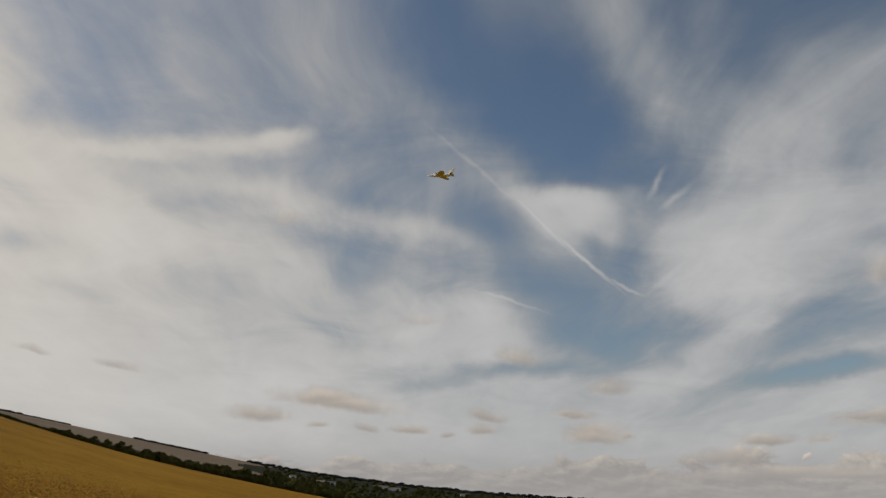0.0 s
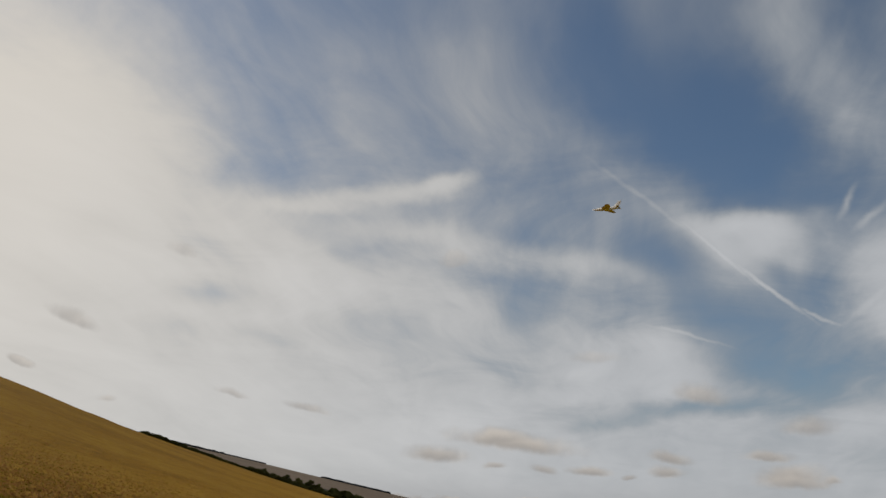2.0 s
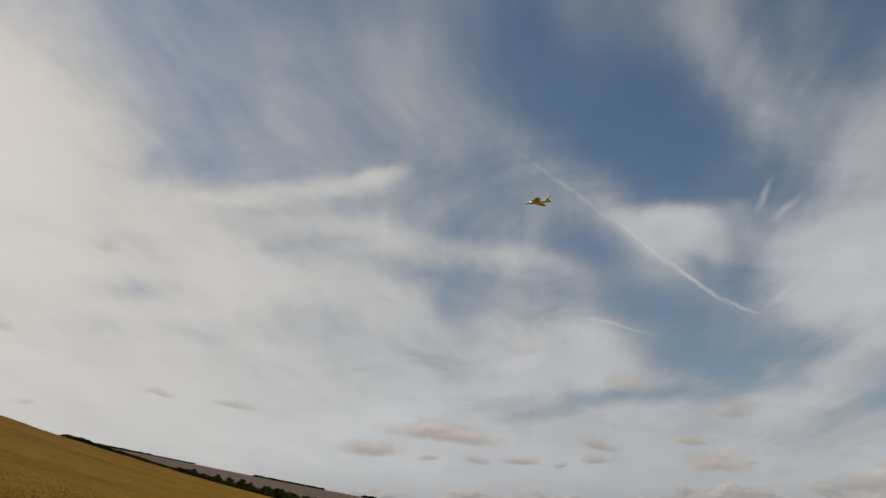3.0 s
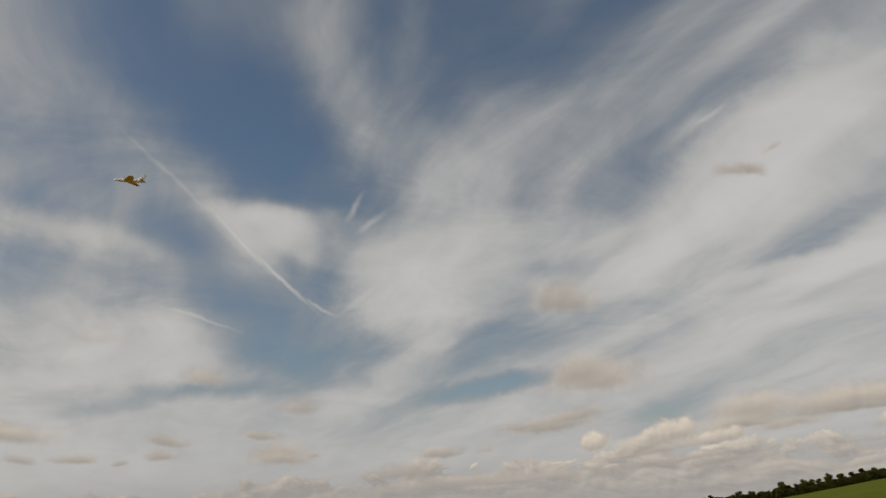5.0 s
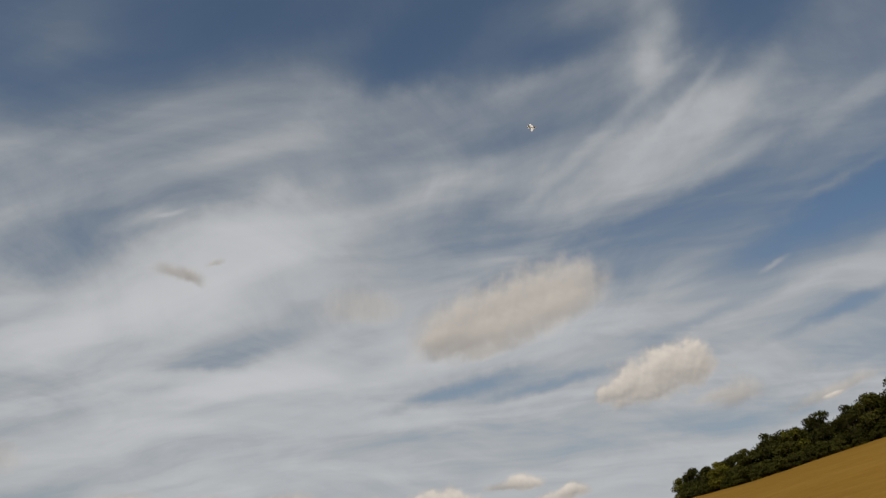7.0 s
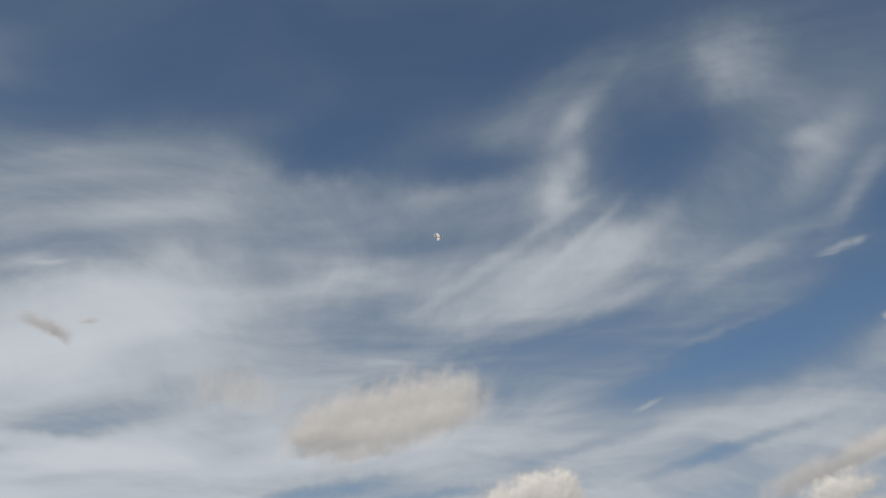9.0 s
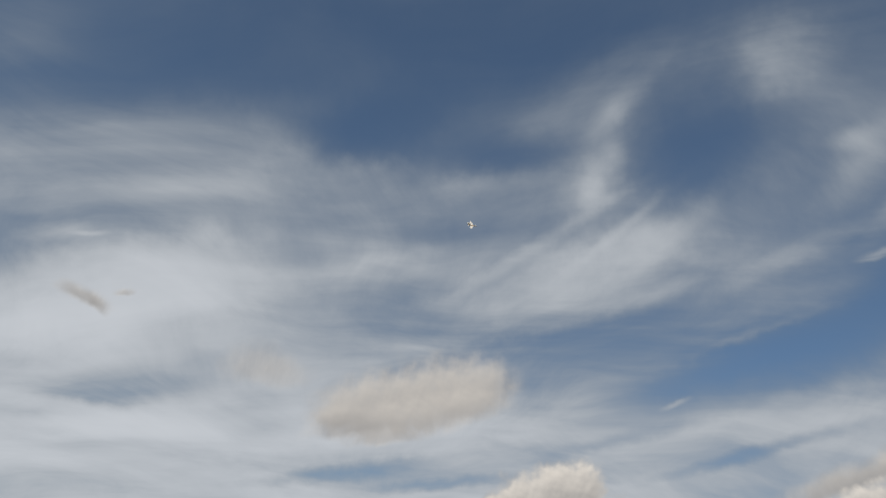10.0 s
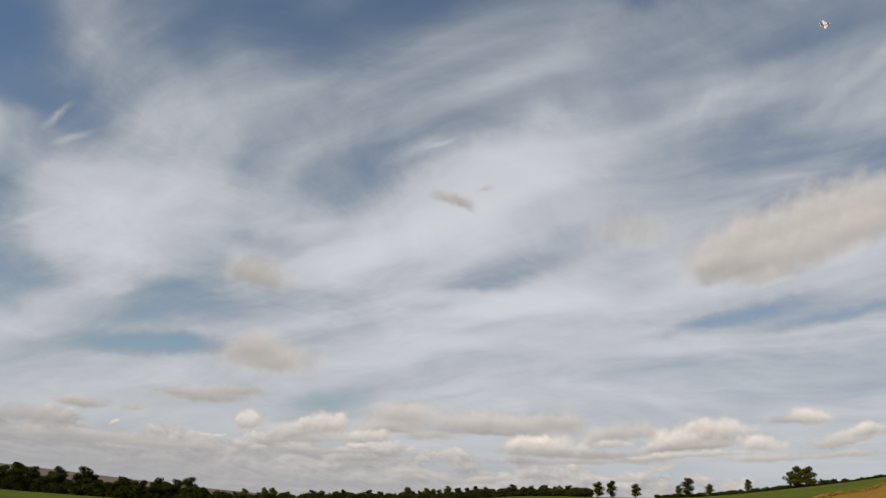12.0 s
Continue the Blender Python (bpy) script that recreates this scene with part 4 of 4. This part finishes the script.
def blade(bm, root, tip, thick):
    """A swept, tapered surface; root and tip are (leading point, trailing point)."""
    up = Vector((0, 0, 1)) if abs(tip[0][1] - root[0][1]) > abs(tip[0][2] - root[0][2]) else Vector((0, 1, 0))
    rows = []
    for (lead, trail), k in ((root, 1.0), (tip, 0.5)):
        lead, trail = Vector(lead), Vector(trail)
        ring = [lead]
        for s in (0.15, 0.4, 0.75):
            ring.append(lead.lerp(trail, s) + up * thick * k * (1 - abs(s - 0.35)))
        ring.append(trail)
        for s in (0.75, 0.4, 0.15):
            ring.append(lead.lerp(trail, s) - up * thick * k * (1 - abs(s - 0.35)))
        rows.append([bm.verts.new(p) for p in ring])
    for i in range(8):
        bm.faces.new((rows[0][i], rows[0][(i + 1) % 8], rows[1][(i + 1) % 8], rows[1][i]))
    bm.faces.new(rows[0])
    bm.faces.new(list(reversed(rows[1])))
    bmesh.ops.recalc_face_normals(bm, faces=bm.faces)


def model_jet(label, body_mat, wing_mat, tail_mat):
    """Swept-wing model jet, nose along +x, about 2 m long."""
    jet = tagged(new("model_jet"), label, "model aircraft")
    bm = bmesh.new()
    loft(bm, [(1.05, 0, .012, .012), (0.95, 0, .045, .045), (0.75, .005, .085, .085), (0.45, .012, .12, .125), (0.1, .012, .135, .135), (-0.35, .012, .13, .13), (-0.7, .02, .11, .11), (-0.95, .03, .085, .085)])
    body = part("fuselage", bm, body_mat, jet)
    bm = bmesh.new()
    loft(bm, [(0.52, .11, .01, .01), (0.44, .125, .055, .05), (0.28, .13, .062, .065), (0.05, .125, .03, .03)], 10)
    part("canopy", bm, CANOPY, jet, "dark smoked canopy")
    bm = bmesh.new()
    loft(bm, [(-0.93, .03, .075, .075), (-1.02, .03, .065, .065)], 12)
    part("tailpipe", bm, GREY, jet, "dark grey tailpipe")
    for s in (1, -1):
        bm = bmesh.new()
        blade(bm, ((0.38, s * .10, -.02), (-0.32, s * .10, -.02)), ((-0.22, s * 0.92, .0), (-0.48, s * 0.92, .0)), 0.030)
        wing = part("wing", bm, wing_mat, jet)
        bm = bmesh.new()
        blade(bm, ((-0.36, s * .35, -.012), (-0.44, s * .35, -.012)), ((-0.455, s * .88, -.002), (-0.50, s * .88, -.002)), 0.006)
        part("aileron", bm, tail_mat, wing)
        bm = bmesh.new()
        blade(bm, ((-0.68, s * .07, .06), (-0.95, s * .07, .06)), ((-0.92, s * .40, .07), (-1.06, s * .40, .07)), 0.014)
        part("tailplane", bm, tail_mat, jet)
        bm = bmesh.new()
        loft(bm, [(0.42, 0, .02, .05), (0.36, 0, .04, .075), (0.0, 0, .05, .07), (-0.3, 0, .02, .03)], 10)
        bmesh.ops.translate(bm, verts=bm.verts, vec=(0, s * .12, -.01))
        part("intake", bm, body_mat, jet)
    bm = bmesh.new()
    blade(bm, ((-0.50, 0, .10), (-0.95, 0, .10)), ((-0.90, 0, .56), (-1.14, 0, .56)), 0.018)
    part("fin", bm, tail_mat, jet)
    return jet


def fly(jet, az, el, distance, forward, roof):
    """Hang the jet at a bearing, elevation and distance, nose along forward, its back towards roof."""
    fx = Vector(forward).normalized()
    fz = (Vector(roof) - fx * fx.dot(Vector(roof))).normalized()
    fy = fz.cross(fx)
    m = Matrix((fx, fy, fz)).transposed().to_4x4()
    jet.matrix_world = Matrix.Translation(EYE + heading(az, el) * distance) @ m


def seen_from(az, el):
    right = Vector((math.cos(radians(az)), -math.sin(radians(az)), 0))
    fwd = heading(az, el)
    return right, right.cross(fwd), fwd


# ---- far houses ----
def far_house(az, r, turn, long):
    """A white house or shed with a pitched roof."""
    house = tagged(new("house"), "small white house with a grey roof, far off among trees", "house", group="far houses")
    bm = bmesh.new()
    bmesh.ops.create_cube(bm, size=1.0)
    bmesh.ops.scale(bm, vec=(14, 7, 5), verts=bm.verts)
    bmesh.ops.translate(bm, vec=(0, 0, 2.2), verts=bm.verts)
    part("wall", bm, WHITE, house)
    bm = bmesh.new()
    v = [bm.verts.new(c) for c in ((-7.4, -3.9, 4.6), (7.4, -3.9, 4.6), (7.4, 3.9, 4.6), (-7.4, 3.9, 4.6), (-7.0, 0, 7.4), (7.0, 0, 7.4))]
    for f in ((0, 1, 5, 4), (2, 3, 4, 5), (1, 2, 5), (3, 0, 4), (3, 2, 1, 0)):
        bm.faces.new([v[k] for k in f])
    part("roof", bm, ROOF, house)
    bm = bmesh.new()
    bmesh.ops.create_cube(bm, size=1.0)
    bmesh.ops.scale(bm, vec=(0.9, 0.9, 2.0), verts=bm.verts)
    bmesh.ops.translate(bm, vec=(4.5, 0, 7.6), verts=bm.verts)
    part("chimney", bm, ROOF, house)
    house.matrix_world = Matrix.Translation(land_at(az, r)) @ pose(0, 0, 0, 0, 0, turn) @ Matrix.Diagonal((long, 1, 1, 1))


for az, r, turn, long in ((-10.9, 1750, 20, 1.0), (-8.9, 1700, -15, 1.5), (-8.3, 1720, 15, 2.0), (-4.6, 1900, 5, 2.6), (-3.6, 1880, -10, 2.2), (1.5, 2000, 10, 1.4)):
    far_house(az, r, turn, long)


# ---- straw, clods and grass near the mown strip ----
def scatter(name, label, category, count, az_range, pick_r, mat, shape, seed):
    """Many small pieces lying on the ground, in one mesh."""
    g = random.Random(seed)
    verts, faces = [], []
    for _ in range(count):
        az = g.uniform(*az_range)
        r = pick_r(g, az)
        a = radians(az)
        shape(g, verts, faces, r * math.sin(a), r * math.cos(a))
    v = np.array(verts)
    v[:, 2] += land(v[:, 0], v[:, 1])
    me = bpy.data.meshes.new(name)
    me.from_pydata(v.tolist(), [], faces)
    return tagged(link(name, me, mat), label, category, kind="stuff")


def clod(g, verts, faces, x, y):
    b, s = len(verts), g.uniform(.018, .055) * (1.8 if g.random() < .06 else 1.0)
    t = g.uniform(0, 6.28)
    for k in range(5):
        q = t + k * 1.2566 + g.uniform(-.3, .3)
        d = s * g.uniform(.7, 1.3)
        verts.append((x + d * math.cos(q), y + d * math.sin(q), -0.02))
    verts.append((x + s * g.uniform(-.4, .4), y + s * g.uniform(-.4, .4), s * g.uniform(.2, .6)))
    faces.extend((b + k, b + (k + 1) % 5, b + 5) for k in range(5))


def straw(g, verts, faces, x, y):
    b, h, t, w = len(verts), g.uniform(.02, .09), g.uniform(0, 6.28), g.uniform(.005, .012)
    lean = g.uniform(.2, 1.2)
    dx, dy = math.cos(t), math.sin(t)
    verts.extend([(x - dy * w, y + dx * w, 0), (x + dy * w, y - dx * w, 0), (x + dx * h * lean, y + dy * h * lean, h)])
    faces.append((b, b + 1, b + 2))


def past_edge(g, az):
    return float(GRASS_EDGE(az)) + 0.15 + min(g.expovariate(1 / 9.0), 70)


scatter("soil_clods", "brown soil clods along the stubble field's edge", "soil", 44000, (-62, -12), past_edge, STRAW, clod, 81)
scatter("stubble_straw", "cut straw stalks standing in the stubble field", "straw", 18000, (-64, -12),
        lambda g, az: float(GRASS_EDGE(az)) + 0.1 + min(g.expovariate(1 / 16.0), 120), STRAW_PALE, straw, 83)

def weed(g, verts, faces, x, y):
    n, s, t = g.randint(3, 5), g.uniform(.03, .07), g.uniform(0, 6.28)
    for k in range(n):
        q, b = t + k * 6.28 / n + g.uniform(-.3, .3), len(verts)
        dx, dy, w = math.cos(q) * s, math.sin(q) * s, g.uniform(.25, .4)
        verts.extend([(x, y, .01), (x + dx * .55 - dy * w, y + dy * .55 + dx * w, s * .45), (x + dx, y + dy, s * .5), (x + dx * .55 + dy * w, y + dy * .55 - dx * w, s * .45)])
        faces.append((b, b + 1, b + 2, b + 3))


def blade_of_grass(g, verts, faces, x, y):
    b, h, t, w = len(verts), g.uniform(.006, .018), g.uniform(0, 6.28), g.uniform(.004, .009)
    dx, dy = math.cos(t), math.sin(t)
    verts.extend([(x - dy * w, y + dx * w, 0), (x + dy * w, y - dx * w, 0), (x + dx * h * .7, y + dy * h * .7, h)])
    faces.append((b, b + 1, b + 2))


def edge_tuft(g, verts, faces, x, y):
    for _ in range(5):
        blade_of_grass(g, verts, faces, x + g.uniform(-.08, .08), y + g.uniform(-.08, .08))


scatter("field_weeds", "small olive green weeds scattered through the stubble", "weeds", 4000, (-62, -12),
        lambda g, az: float(GRASS_EDGE(az)) + 0.4 + min(g.expovariate(1 / 14.0), 90), BLADES, weed, 84)
scatter("grass_blades", "short olive grass blades on the mown strip", "grass", 14000, (-62, -18), lambda g, az: float(GRASS_EDGE(az)) - 9.5 * g.random(), BLADES, blade_of_grass, 85)
scatter("grass_tufts", "uneven grass tufts where the mown strip meets the stubble", "grass", 3200, (-62, -18), lambda g, az: float(GRASS_EDGE(az)) + g.gauss(0, 0.28), BLADES, edge_tuft, 87)

right, up, fwd = seen_from(-0.8, 23.0)
gold_jet = model_jet("gold and white swept-wing model jet banking in flight", CREAM, GOLD, CREAM)
fly(gold_jet, -0.8, 23.0, 57.0, -right + fwd * 0.30 - up * 0.04, up * 0.88 + fwd * 0.36)
right, up, fwd = seen_from(75.9, 33.4)
white_jet = model_jet("white swept-wing model jet catching the sun in flight", CREAM, CREAM, CREAM)
fly(white_jet, 75.9, 33.4, 150.0, right * 0.92 - up * 0.10 + fwd * 0.38, up * 0.6 - fwd * 0.75)
